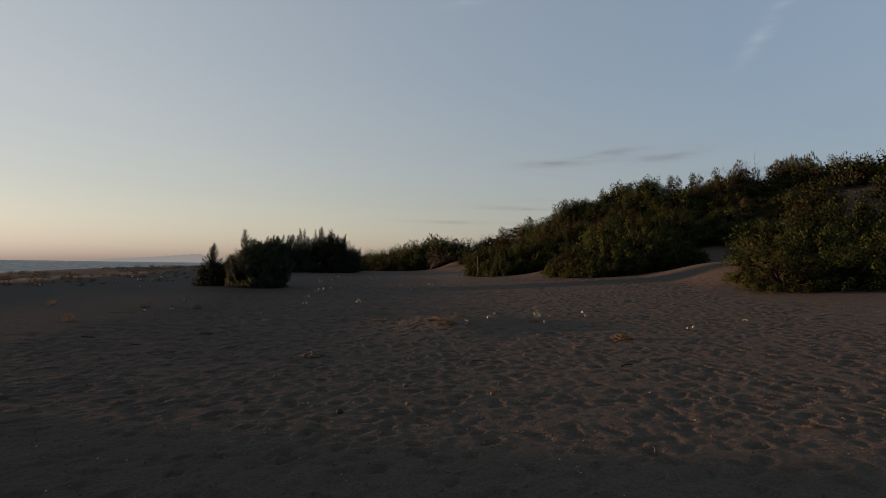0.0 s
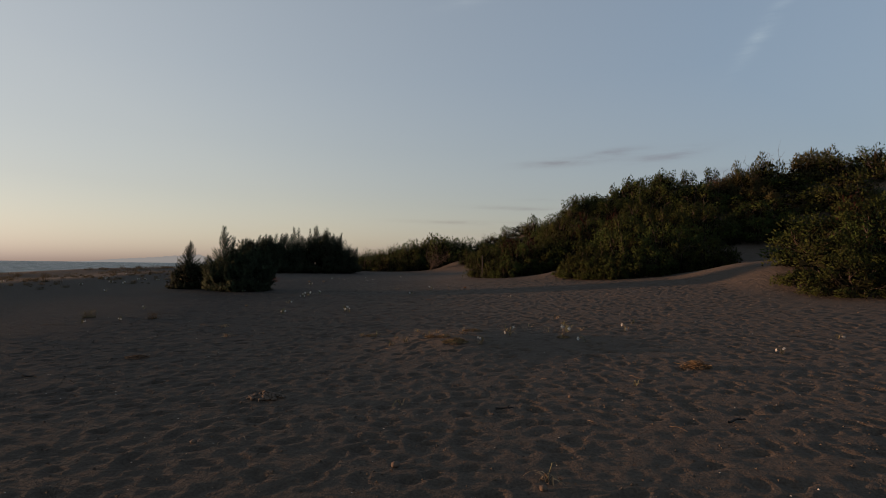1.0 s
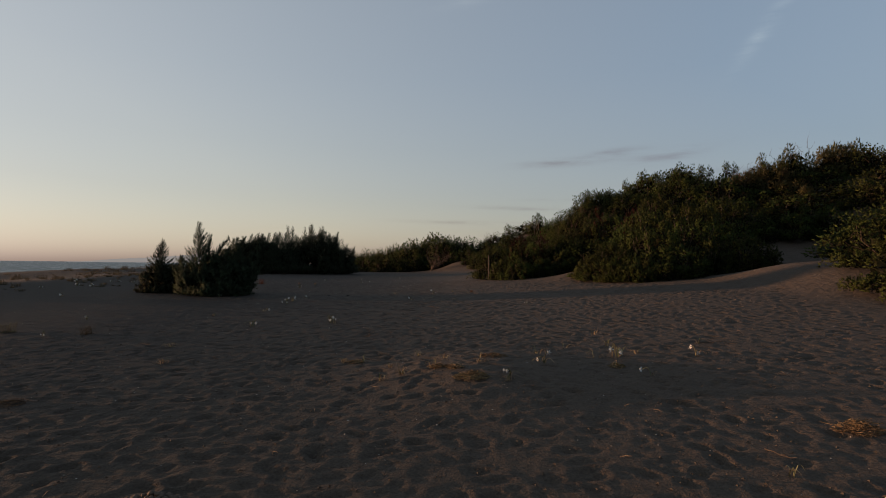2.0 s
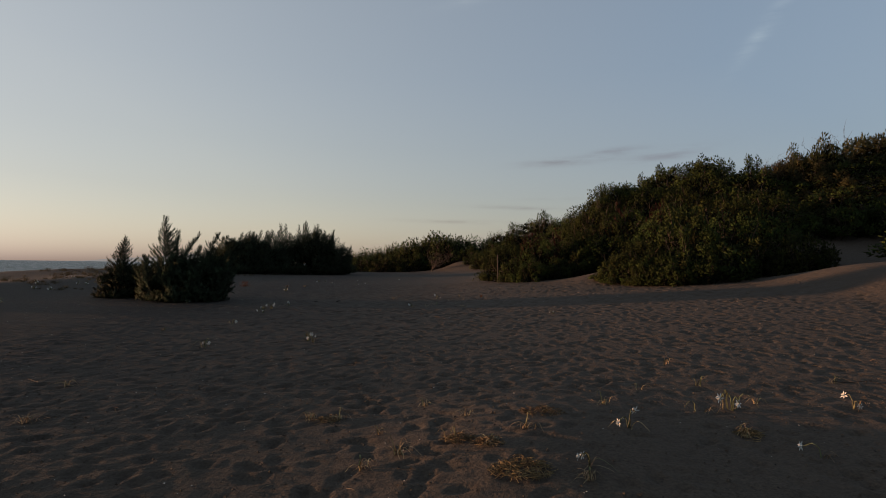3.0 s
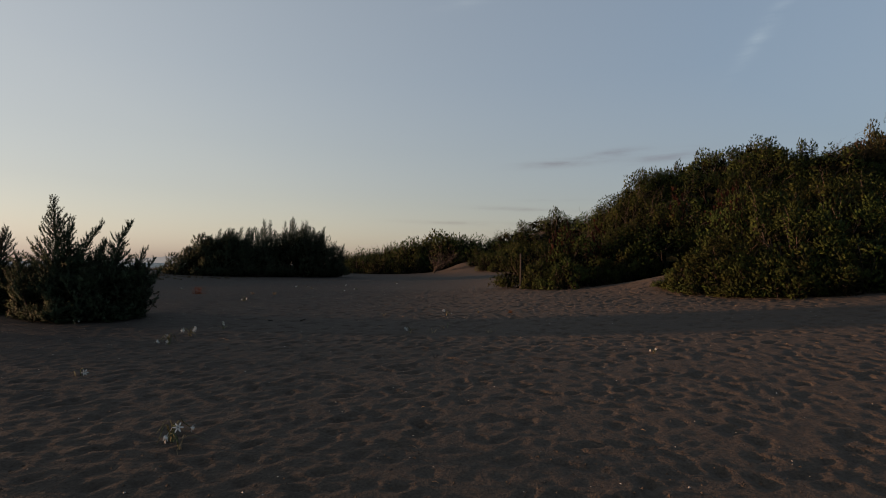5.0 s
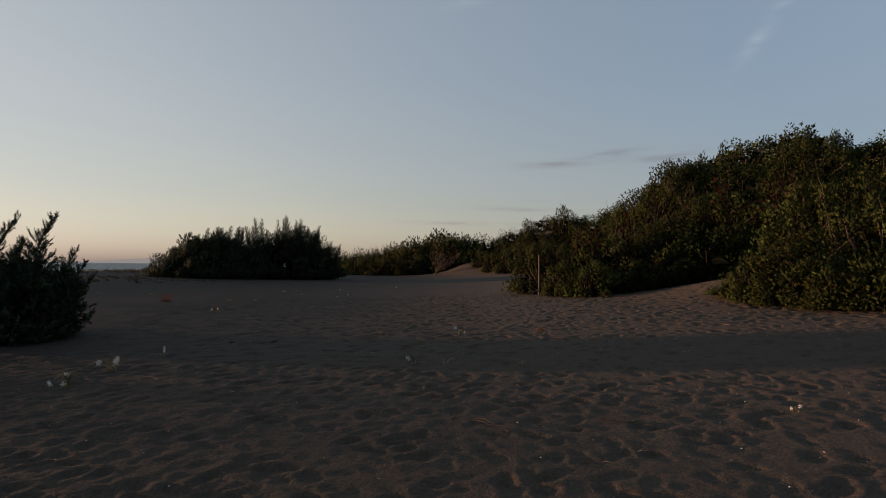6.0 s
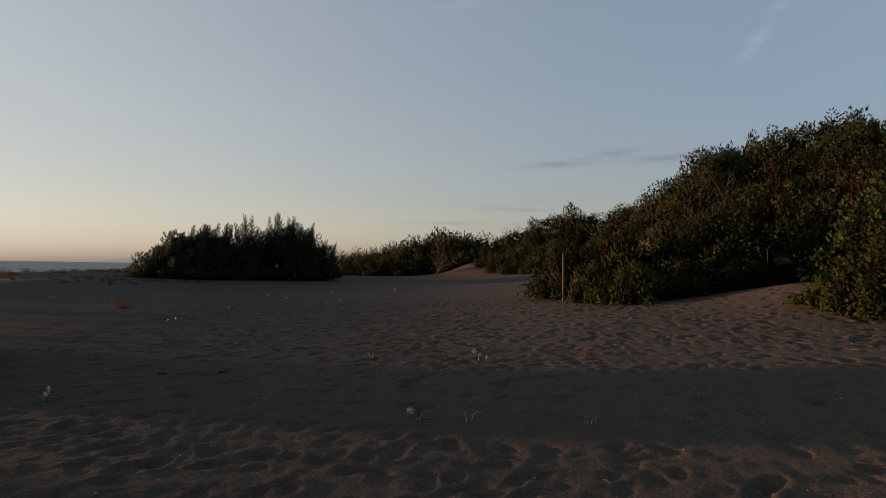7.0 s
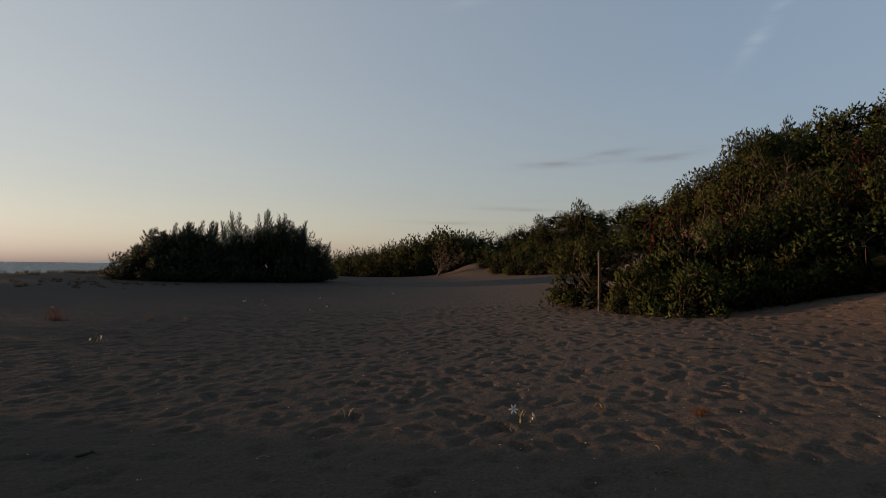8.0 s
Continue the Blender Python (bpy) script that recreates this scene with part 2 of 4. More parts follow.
def height(x, y):
    """The ground's height: a beach that rises inland and to the dunes on the right, and falls to the sea on the left."""
    x, y = np.asarray(x, float), np.asarray(y, float)
    z = -0.36 + 0.0245 * (y - 6 * np.logaddexp(0, (y - 36) / 6))
    z = z + 0.16 * np.logaddexp(0, np.clip(x, -60, 30) / 2) * (0.72 + 0.42 * smooth01((y - 13) / 16))
    rise = smooth01((y - 30 + 0.5 * (x - 9)) / 24) * smooth01((x - 2.5 - 0.3 * np.clip(y - 44, 0, 60)) / 13)
    z = z + 5.1 * rise * smooth01((y - 28) / 6) * (1 - smooth01((x - 70) / 60))
    z = z + 4.6 * np.exp(-((x - 13) / 9) ** 2 - ((y - 84) / 8) ** 2)
    z = z + (-0.32 + 0.66 * smooth01((y - 36) / 26)) * np.exp(-((x + 31) / 9) ** 2)
    z = z - 2.8 * smooth01((-x - 33) / 30)
    z = z + 0.5 * np.exp(-((x - 1.6) / 2.0) ** 2 - ((y - 80.5) / 2.6) ** 2)
    z = z + 0.13 * np.exp(-((x - 3) / 4) ** 2 - ((y - 34) / 5) ** 2) + 0.4 * np.exp(-((x - 14.5) / 2.5) ** 2 - ((y - 31) / 3) ** 2)
    # low ridge added to keep the grazing sun off the left-hand sand
    z = z + 0.2 * np.exp(-((x + 22) / 4) ** 2) * (1 - smooth01((y - 48) / 14))
    z = z + 1.3 * np.exp(-((x - 9.5) / 3.2) ** 2 - ((y - 43.5) / 4.0) ** 2)
    z = z + 0.15 * np.exp(-((x - 0.25) / 1.2) ** 2 - ((y - 13.3) / 1.5) ** 2)
    z = z + 0.4 * np.exp(-((x - 6.8) / 1.7) ** 2 - ((y - 32.4) / 2.0) ** 2)
    z = z + 0.5 * smooth01((y - 18.3) / 5) * smooth01((x - 9) / 3) * (1 - smooth01((y - 25) / 4))
    return z


def ground_z(x, y):
    return float(height(x, y))


def spread(a, b, step, far_lo, far_hi, grow=1.12):
    """Coordinates at an even step from a to b, then ever wider out to the far ends."""
    mid = list(np.arange(a, b + step / 2, step))
    lo, d = [], step
    while (lo[-1] if lo else a) > far_lo:
        d *= grow
        lo.append((lo[-1] if lo else a) - d)
    hi, d = [], step
    while (hi[-1] if hi else b) < far_hi:
        d *= grow
        hi.append((hi[-1] if hi else b) + d)
    return np.array(lo[::-1] + mid + hi)


def build_ground():
    rng = np.random.default_rng(3)
    xs, ys = spread(-7.5, 8.0, 0.043, -90, 4700, 1.08), spread(2.8, 38.0, 0.043, -300, 4700, 1.08)
    X, Y = np.meshgrid(xs, ys)
    Z = height(X, Y)
    cell = np.maximum(np.gradient(xs)[None, :], np.gradient(ys)[:, None])
    even = np.clip(1.35 - cell / 0.22, 0, 1)
    inside = (X > -25) & (X < 18) & (Y > -1) & (Y < 60)
    trod = (0.4 + 0.6 * smooth01((X + 8.0) / 8)) * even * inside
    # loose sand heaved into soft waves
    waves = np.zeros_like(Z)
    for length in np.concatenate([rng.uniform(0.17, 0.45, 70), rng.uniform(0.5, 1.2, 12)]):
        a = rng.uniform(0, 6.283)
        k = 6.283 / length
        waves += 0.00045 * length ** 0.8 * np.cos(k * (X * math.cos(a) + Y * math.sin(a)) + rng.uniform(0, 6.283))
    w = rng.normal(size=Z.shape)
    w = (w + np.roll(w, 1, 0) + np.roll(w, -1, 0) + np.roll(w, 1, 1) + np.roll(w, -1, 1)) / 5
    Z += (waves + 0.002 * w) * trod
    # old footprints and scuffs: oval hollows, each with a soft heap pushed up behind it
    n = 85000
    cx, cy = rng.uniform(-18, 16, n), rng.uniform(0, 56, n)
    for x0, y0, a, ln, wd, dp in zip(cx, cy, rng.uniform(0, 3.14, n), rng.gamma(4, 0.005, n) + 0.028, rng.gamma(4, 0.0035, n) + 0.026, rng.gamma(2.0, 0.0028, n) + 0.001):
        i0, i1 = np.searchsorted(xs, (x0 - 0.4, x0 + 0.4))
        j0, j1 = np.searchsorted(ys, (y0 - 0.4, y0 + 0.4))
        dx, dy = X[j0:j1, i0:i1] - x0, Y[j0:j1, i0:i1] - y0
        u, v = dx * math.cos(a) + dy * math.sin(a), dy * math.cos(a) - dx * math.sin(a)
        q = (u / ln) ** 2 + (v / wd) ** 2
        heap = ((u - 1.7 * ln) / ln) ** 2 + (v / (1.3 * wd)) ** 2
        Z[j0:j1, i0:i1] += trod[j0:j1, i0:i1] * dp * (0.3 * np.exp(-heap) - np.exp(-q * np.sqrt(q + 0.01)))
    # deeper steps, steep on one side
    n = 14000
    for x0, y0, a, ln, wd, dp in zip(rng.uniform(-14, 12, n), rng.uniform(0, 46, n), rng.uniform(0, 6.28, n), rng.uniform(0.07, 0.13, n), rng.uniform(0.04, 0.065, n), rng.uniform(0.01, 0.034, n)):
        i0, i1 = np.searchsorted(xs, (x0 - 0.4, x0 + 0.4))
        j0, j1 = np.searchsorted(ys, (y0 - 0.4, y0 + 0.4))
        dx, dy = X[j0:j1, i0:i1] - x0, Y[j0:j1, i0:i1] - y0
        u, v = dx * math.cos(a) + dy * math.sin(a), dy * math.cos(a) - dx * math.sin(a)
        q = (u / ln) ** 2 + (v / wd) ** 2
        Z[j0:j1, i0:i1] += trod[j0:j1, i0:i1] * dp * (0.15 * np.exp(-(np.sqrt(q) - 1.6) ** 2 / 0.2) - np.exp(-q * q))
    V = np.stack([X.ravel(), Y.ravel(), Z.ravel()], 1)
    ny, nx = X.shape
    i = (np.arange(ny - 1)[:, None] * nx + np.arange(nx - 1)).ravel()
    F = np.stack([i, i + 1, i + nx + 1, i + nx], 1)
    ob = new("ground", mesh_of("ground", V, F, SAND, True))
    return tagged(ob, "dark volcanic beach sand trampled with old footprints", "sand", kind="structure")


build_ground()
V = np.array([(-4800, -600, -1.3), (-40, -600, -1.3), (-40, 4800, -1.3), (-4800, 4800, -1.3)])
tagged(new("sea", mesh_of("sea", V, [(0, 1, 2, 3)], SEA)), "choppy blue-green sea with small whitecaps", "sea", kind="structure")


# ---- plants ----
def tube(path, radii, sides=5):
    """A tapered tube along a path."""
    path, V, F = np.asarray(path, float), [], []
    for i, p in enumerate(path):
        d = path[min(i + 1, len(path) - 1)] - path[max(i - 1, 0)]
        d = d / (np.linalg.norm(d) + 1e-9)
        a = np.cross(d, (0.3, 0.9, 0.2))
        a /= np.linalg.norm(a)
        b = np.cross(d, a)
        for k in range(sides):
            w = 2 * math.pi * k / sides
            V.append(p + radii[i] * (a * math.cos(w) + b * math.sin(w)))
    for i in range(len(path) - 1):
        for k in range(sides):
            q = i * sides
            F.append((q + k, q + (k + 1) % sides, q + sides + (k + 1) % sides, q + sides + k))
    return np.array(V), np.array(F)


def join(pieces):
    V, F, o = [], [], 0
    for v, f in pieces:
        V.append(v)
        F.append(np.asarray(f) + o)
        o += len(v)
    return np.concatenate(V), np.concatenate(F)


def wander(rng, a, b, n, wob):
    a, b = np.asarray(a, float), np.asarray(b, float)
    t = np.linspace(0, 1, n)[:, None]
    off = np.cumsum(rng.normal(size=(n, 3)), 0) * wob * np.sin(t * math.pi)
    return a + (b - a) * t + off


def plume_mesh(name, rng, tufts, sides, leaves, size, mat, plump=False):
    """Leafy sprigs: each a slender twiggy body hidden in a spray of small leaves. A tuft is base, direction, length, width, outward bias."""
    base, along, bias = (np.array([t[k] for t in tufts], float) for k in (0, 1, 4))
    long, wide = (np.array([t[k] for t in tufts], float)[:, None] for k in (2, 3))
    n = len(base)
    along /= np.linalg.norm(along, axis=1, keepdims=True)
    A = np.cross(along, rng.normal(size=(n, 3)))
    A /= np.linalg.norm(A, axis=1, keepdims=True)
    B = np.cross(along, A)
    bend = rng.normal(size=(n, 3)) * 0.14 + (0, 0, 0.12)
    girth = lambda t: np.minimum(1.0, 0.55 + 1.8 * t) * np.maximum(0.0, 1 - t) ** 0.55

    def centre(t):
        return base[:, None] + along[:, None] * (long * t)[..., None] + bend[:, None] * (long * t * t)[..., None]

    def out(a):
        return A[:, None] * np.cos(a)[..., None] + B[:, None] * np.sin(a)[..., None]

    rings = [0.0, 0.4, 0.78] if plump else [0.0, 0.5]
    t = np.tile(np.repeat(rings, sides), (n, 1)) + rng.normal(size=(n, len(rings) * sides)) * 0.06
    a = np.tile(np.arange(sides) * 2 * math.pi / sides, (n, len(rings))) + rng.normal(size=(n, len(rings) * sides)) * 0.3
    o = out(a)
    V = centre(t) + o * (wide * girth(t) * (rng.uniform(0.32, 0.85, t.shape) if plump else rng.uniform(0.3, 0.7, t.shape)))[..., None]
    tip = centre(np.full((n, 1), 0.92))
    N = o * 0.6 + along[:, None] * 0.3 + bias[:, None] * 0.9
    V, N = np.concatenate([V, tip], 1), np.concatenate([N, (along + bias * 0.5)[:, None]], 1)
    tri = []
    last = (len(rings) - 1) * sides
    for k in range(sides):
        e = (k + 1) % sides
        for low in range(0, last, sides):
            tri += [(low + k, low + e, low + sides + e), (low + k, low + sides + e, low + sides + k)]
        tri.append((last + k, last + e, last + sides))
    m = last + sides + 1
    F = (np.arange(n)[:, None, None] * m + np.array(tri)[None]).reshape(-1, 3)
    V, N = V.reshape(-1, 3), N.reshape(-1, 3)
    t = (np.arange(leaves)[None] + rng.uniform(0, 1, (n, leaves))) / leaves
    a = np.arange(leaves)[None] * 2.4 + rng.uniform(-0.5, 0.5, (n, leaves)) + rng.uniform(0, 6.28, (n, 1))
    o = out(a)
    p = centre(t) + o * (wide * girth(t) * rng.uniform(0.3, 0.85, t.shape))[..., None]
    d = along[:, None] * (0.9 if plump else 0.6) + o * (1.1 - 0.7 * t)[..., None] + rng.normal(size=o.shape) * 0.3
    d /= np.linalg.norm(d, axis=2, keepdims=True)
    ln = (size * np.minimum(1.2, wide / np.quantile(wide, 0.7)) * rng.uniform(0.5, 1.25, t.shape))[..., None]
    w = np.cross(d, rng.normal(size=d.shape))
    w *= 0.33 * ln / (np.linalg.norm(w, axis=2, keepdims=True) + 1e-9)
    L = np.stack([p - w, p + w, p + d * ln], 2).reshape(-1, 3)
    M = np.repeat((o * 0.5 + along[:, None] * 0.3 + bias[:, None] * 0.9 + rng.normal(size=o.shape) * 0.12).reshape(-1, 3), 3, 0)
    G = np.arange(len(L)).reshape(-1, 3)
    face = np.cross(L[1::3] - L[::3], L[2::3] - L[::3])
    turned = (face * M[::3]).sum(1) < 0
    G[turned] = G[turned][:, ::-1]
    F = np.concatenate([F, G + len(V)])
    V, N = np.concatenate([V, L]), np.concatenate([N, M])
    V[:, 2] = np.maximum(V[:, 2], 0.0)
    N /= np.linalg.norm(N, axis=1, keepdims=True) + 1e-9
    me = mesh_of(name, V, F, mat, True)
    me.normals_split_custom_set_from_vertices(N.tolist())
    return me, V


def shrub_meshes(seed, r=2.0, h=2.4, ry=None, lobes=20, clumps=14, leaves=8, size=0.1, sides=5, wide=0.11, spires=(), lean=(0, 0), mat=None, upright=0.6, spire_twigs=10, core_k=0.72, inner=60, stretch=1.0, lobe=(0.19, 0.35), tuck=0.0):
    """A shrub's woody frame and its crown: lobes on a dome, each covered with leafy plumes.
    spires: upright leaders as x, y, height, width, tilt."""
    rng = np.random.default_rng(seed)
    ry = ry or r
    lean3 = np.array([lean[0], lean[1], 0.0])
    tufts, centres = [], []
    for i in range(lobes):
        a = 2 * math.pi * (i * 0.618 + rng.uniform(-0.1, 0.1))
        e = 0.12 if i % 5 in (0, 2) else math.asin(rng.uniform(0.1, 1.0) ** 0.8)
        k = rng.uniform(0.68, 0.96 - 0.5 * lobe[0])
        rad = rng.uniform(*lobe)
        c = np.array([r * math.cos(a) * math.cos(e) * k, ry * math.sin(a) * math.cos(e) * k, h * max(0.08, math.sin(e) * k * 0.95)])
        c[:2] *= 1 - tuck * max(0.0, 1 - c[2] / (0.5 * h))
        c += lean3 * c[2]
        centres.append((c, np.array([rad * r, rad * ry, rad * h * 0.85])))
    for c, rad in centres:
        m = clumps
        i = np.arange(m) + 0.5
        up = 1 - 1.6 * i / m
        turn = i * 2.39996 + rng.uniform(0, 6)
        side = np.sqrt(1 - up * up)
        d = np.stack([side * np.cos(turn), side * np.sin(turn), up], 1) + rng.normal(size=(m, 3)) * 0.12
        q = c + d * rad * rng.uniform(0.75, 1.05, (m, 1))
        for p, o in zip(q, d):
            g = o * 0.8 + lean3 * 1.6 + (0, 0, upright) + rng.normal(size=3) * 0.36
            g /= np.linalg.norm(g)
            w = wide * rng.uniform(0.7, 1.2)
            ln = wide * rng.uniform(1.3, 2.3) * stretch
            p = p - g * ln * 0.45
            p[2] = max(p[2], 0.04)
            tufts.append((p, g, ln, w, o))
    axes = []
    for x0, y0, top, broad, tilt in spires:
        axes.append(axis := wander(rng, (x0 * 0.8, y0 * 0.8, 0), (x0 + tilt, y0 + lean[1] * top, top - wide * 4.5), 12, 0.008 * top))
        axis[:, 0] += tilt * (np.linspace(0, 1, 12) ** 2 - np.linspace(0, 1, 12))
        m = int(spire_twigs * top)
        for i in range(m):
            t = 0.25 + 0.75 * (i + rng.uniform()) / m
            k = min(t * 11, 10.99)
            o = axis[int(k)] + (axis[int(k) + 1] - axis[int(k)]) * (k % 1)
            b = i * 2.4 + rng.uniform(-0.5, 0.5)
            d = np.array([math.cos(b) + lean[0] + 0.5 * tilt, math.sin(b) + lean[1], 0.4 + 1.0 * t])
            d /= np.linalg.norm(d)
            fine = wide * (0.62 + 0.6 * (1 - t))
            reach = (broad * (1.02 - t) + 0.4 * wide) * rng.uniform(0.5, 1.2)
            for k0 in np.arange(0.9, 0.05, -min(0.9, 1.7 * fine / reach)):
                dk = d + np.array([-d[1], d[0], 0.0]) * rng.normal() * 0.5 + (0, 0, 0.35 + 0.3 * rng.uniform())
                tufts.append((o + d * reach * k0, dk, fine * rng.uniform(2.2, 3.8), fine * rng.uniform(0.6, 1.0), d))
        tufts.append((axis[10], axis[11] - axis[10] + (0, 0, 0.05), wide * 4.0, wide * 0.3, np.array([0, 0, 0.3])))
    crown, V = plume_mesh("crown", rng, tufts, sides, leaves, size, mat or MACCHIA, mat in (MACCHIA, PALELEAF) and wide < 0.1)
    # near-black shards added within the lobes, so the gaps read as deep shade
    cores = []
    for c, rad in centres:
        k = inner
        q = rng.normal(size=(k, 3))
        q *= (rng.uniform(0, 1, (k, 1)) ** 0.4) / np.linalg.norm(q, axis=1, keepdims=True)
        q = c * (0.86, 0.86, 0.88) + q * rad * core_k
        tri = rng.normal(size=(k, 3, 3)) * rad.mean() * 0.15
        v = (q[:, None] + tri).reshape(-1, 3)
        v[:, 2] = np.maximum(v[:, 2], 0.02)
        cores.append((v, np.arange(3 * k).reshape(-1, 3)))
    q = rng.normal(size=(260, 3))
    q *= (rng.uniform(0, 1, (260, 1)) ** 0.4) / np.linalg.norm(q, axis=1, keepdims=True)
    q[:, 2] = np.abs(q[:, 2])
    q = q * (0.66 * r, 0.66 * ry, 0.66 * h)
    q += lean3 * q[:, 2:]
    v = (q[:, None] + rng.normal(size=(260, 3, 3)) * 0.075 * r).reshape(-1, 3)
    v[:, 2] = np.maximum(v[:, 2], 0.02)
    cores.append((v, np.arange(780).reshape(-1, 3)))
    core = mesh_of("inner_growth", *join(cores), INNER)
    limbs = []
    for c, rad in centres[::max(1, len(centres) // 16)]:
        b = np.array([rng.normal() * 0.1 * r, rng.normal() * 0.1 * ry, -0.15])
        pth = wander(rng, b, c, 6, 0.04 * r)
        limbs.append(tube(pth, np.linspace(0.022, 0.006, 6) * r, 4))
        e = c + rng.normal(size=3) * rad * 0.5
        e[2] = max(e[2], 0.05)
        limbs.append(tube(wander(rng, pth[3], e, 4, 0.03 * r), np.linspace(0.008, 0.003, 4) * r, 3))
    for axis in axes:
        limbs.append(tube(axis[::2], np.linspace(0.022, 0.004, 6), 4))
    wood = mesh_of("trunk", *join(limbs), BARK, True)
    return crown, wood, (r, ry, float(np.quantile(V[:, 2], 0.985))), core


def shrub(name, kit, x, y, z=None, turn=0.0, scale=(1, 1, 1), label="", category="shrub", group=""):
    root = new(name)
    part("crown", kit[0], root)
    part("trunk", kit[1], root, "grey-brown branching wood")
    tagged(part("inner_growth", kit[3], root), "near-black shards that stand in for shade inside the crown", kind="stuff")
    root.matrix_world = Matrix.Translation((x, y, ground_z(x, y) - 0.03 if z is None else z)) @ Matrix.Rotation(turn, 4, "Z") @ Matrix.Diagonal((*scale, 1))
    return tagged(root, label, category, group)


# junipers that stand alone on the sand
kit = shrub_meshes(11, 1.7, 1.75, 1.45, 84, 30, 14, 0.045, 3, 0.046,
                   [(-0.8, -0.1, 2.97, 1.35, 0.12), (-0.5, -0.1, 2.5, 0.5, 0.28), (-0.6, -0.1, 2.4, 0.62, 1.1), (-0.45, 0.2, 2.0, 0.6, 0.85), (0.2, 0.0, 2.0, 0.55, 0.3), (0.65, 0.0, 2.45, 0.6, 0.45), (1.0, 0.2, 1.85, 0.55, 0.35), (1.2, 0.1, 1.6, 0.5, 0.4), (1.35, 0.0, 1.35, 0.45, 0.45), (-1.3, -0.3, 1.35, 0.5, -0.3), (-1.45, 0.4, 1.3, 0.7, -0.25), (-1.35, 0.8, 1.45, 0.7, -0.2), (-1.0, -0.6, 1.65, 0.7, -0.1), (-0.2, -0.9, 1.4, 0.6, 0.1), (0.5, -0.9, 1.4, 0.6, 0.3)],
                   (0.15, 0), JUNIPER, 0.6, 38, 0.8, 24, 1.6, (0.1, 0.19), 0.2)
shrub("juniper_bush", kit, -9.05, 27.85, label="dark green juniper bush with pointed leaders on open sand", category="juniper")
kit = shrub_meshes(15, 1.2, 1.3, 1.0, 48, 26, 14, 0.045, 3, 0.046,
                   [(-0.1, 0.0, 2.3, 0.95, 0.05), (0.55, 0.1, 1.65, 0.5, 0.15), (0.85, 0.2, 1.55, 0.5, 0.2), (1.05, 0.1, 1.35, 0.5, 0.3), (-0.4, -0.1, 1.3, 0.5, -0.25), (-0.1, -0.3, 1.5, 0.5, 0.0)],
                   (0.1, 0), JUNIPER, 0.6, 38, 0.8, 24, 1.6, (0.14, 0.26), 0.25)
shrub("juniper_bush", kit, -11.6, 28.9, label="smaller juniper bush with one thin leader beside a larger one", category="juniper")
sp = np.random.default_rng(8)
kit = shrub_meshes(12, 5.2, 4.1, 3.2, 170, 28, 9, 0.085, 3, 0.1,
                   [(u - 0.5, sp.uniform(-2, 1.2), (4.9 - 0.11 * (u - 2.0) ** 2) * sp.uniform(0.84, 1.0), 1.2, 0.5) for u in np.linspace(-2.4, 4.4, 22)], (0.2, 0), JUNIPER, 0.4, 16, 0.85, 34, 1.5, (0.08, 0.16))
shrub("juniper_thicket", kit, -18.7, 61.6, scale=(0.97, 1.0, 0.97), label="broad wind-combed juniper thicket, dull dark green", category="juniper")
kit = shrub_meshes(13, 4.2, 4.95, 3.2, 160, 26, 9, 0.08, 3, 0.092,
                   [(u + sp.uniform(-0.25, 0.25), sp.uniform(-2, 0.8), (5.6 - 0.115 * (u + 1.2) ** 2) * (0.82 if i % 2 else 1) * sp.uniform(0.92, 1.04), sp.uniform(1.0, 1.4), sp.uniform(-0.05, 0.2)) for i, u in enumerate(np.linspace(-4.1, 3.7, 28))], (0.02, 0), JUNIPER, 0.75, 16, 0.85, 44, 1.5, (0.08, 0.16))
shrub("juniper_thicket", kit, -12.75, 64.0, scale=(0.96, 1.12, 0.96), label="nearly black juniper thicket with many pointed spires", category="juniper")

# unseen juniper added beside the walk's start to cast a long shadow there
kit = shrub_meshes(14, 1.7, 1.8, 1.6, 24, 16, 8, 0.12, 5, 0.12, (), (0.05, 0), JUNIPER)
shrub("juniper_bush", kit, -15.0, 6.2, label="unseen juniper bush added to shade the sand", category="juniper")

# macchia on the dune: five shapes, then copies
FINE = [shrub_meshes(30 + i, 2.0, 2.4, None, 72, 27, 6, 0.037, 3, 0.061, (), (0.03, 0.0), MACCHIA, 0.25, 9, 0.8, 14, 0.8, (0.1, 0.19)) for i in range(4)]
SMALL = [shrub_meshes(50 + i, 1.0, 1.25, None, 30, 26, 9, 0.032, 3, 0.052, (), (0.03, 0.0), MACCHIA, 0.3, 9, 0.8, 14, 0.95, (0.15, 0.27)) for i in range(4)]
MIDDLE = [shrub_meshes(35 + i, 2.1, 2.5, None, 54, 20, 5, 0.044, 3, 0.077, (), (0.05, 0.02), MACCHIA, 0.2, 8, 0.8, 14, 0.8, (0.12, 0.21)) for i in range(4)]
COARSE = [shrub_meshes(40 + i, 2.2, 2.5, None, 30, 21, 3, 0.046, 3, 0.108, (), (0.06, 0.02), MACCHIA, 0.2, 8, 0.8, 14, 0.8, (0.16, 0.26)) for i in range(4)]
dune_rng = np.random.default_rng(5)


def dune_shrub(kits, x, y, r, top, label="olive-green macchia shrub growing on the sand dune"):
    k = kits[dune_rng.integers(len(kits))]
    z = ground_z(x, y) - 0.05
    s, sz = r / k[2][0], (top - z) / k[2][2]
    if kits is COARSE or kits is MIDDLE:
        s = max(s, sz / 1.25)
    return shrub("dune_shrub", k, x, y, z, dune_rng.uniform(-0.5, 0.5), (s, s, sz), label, "shrub", "shrubs on the dune")


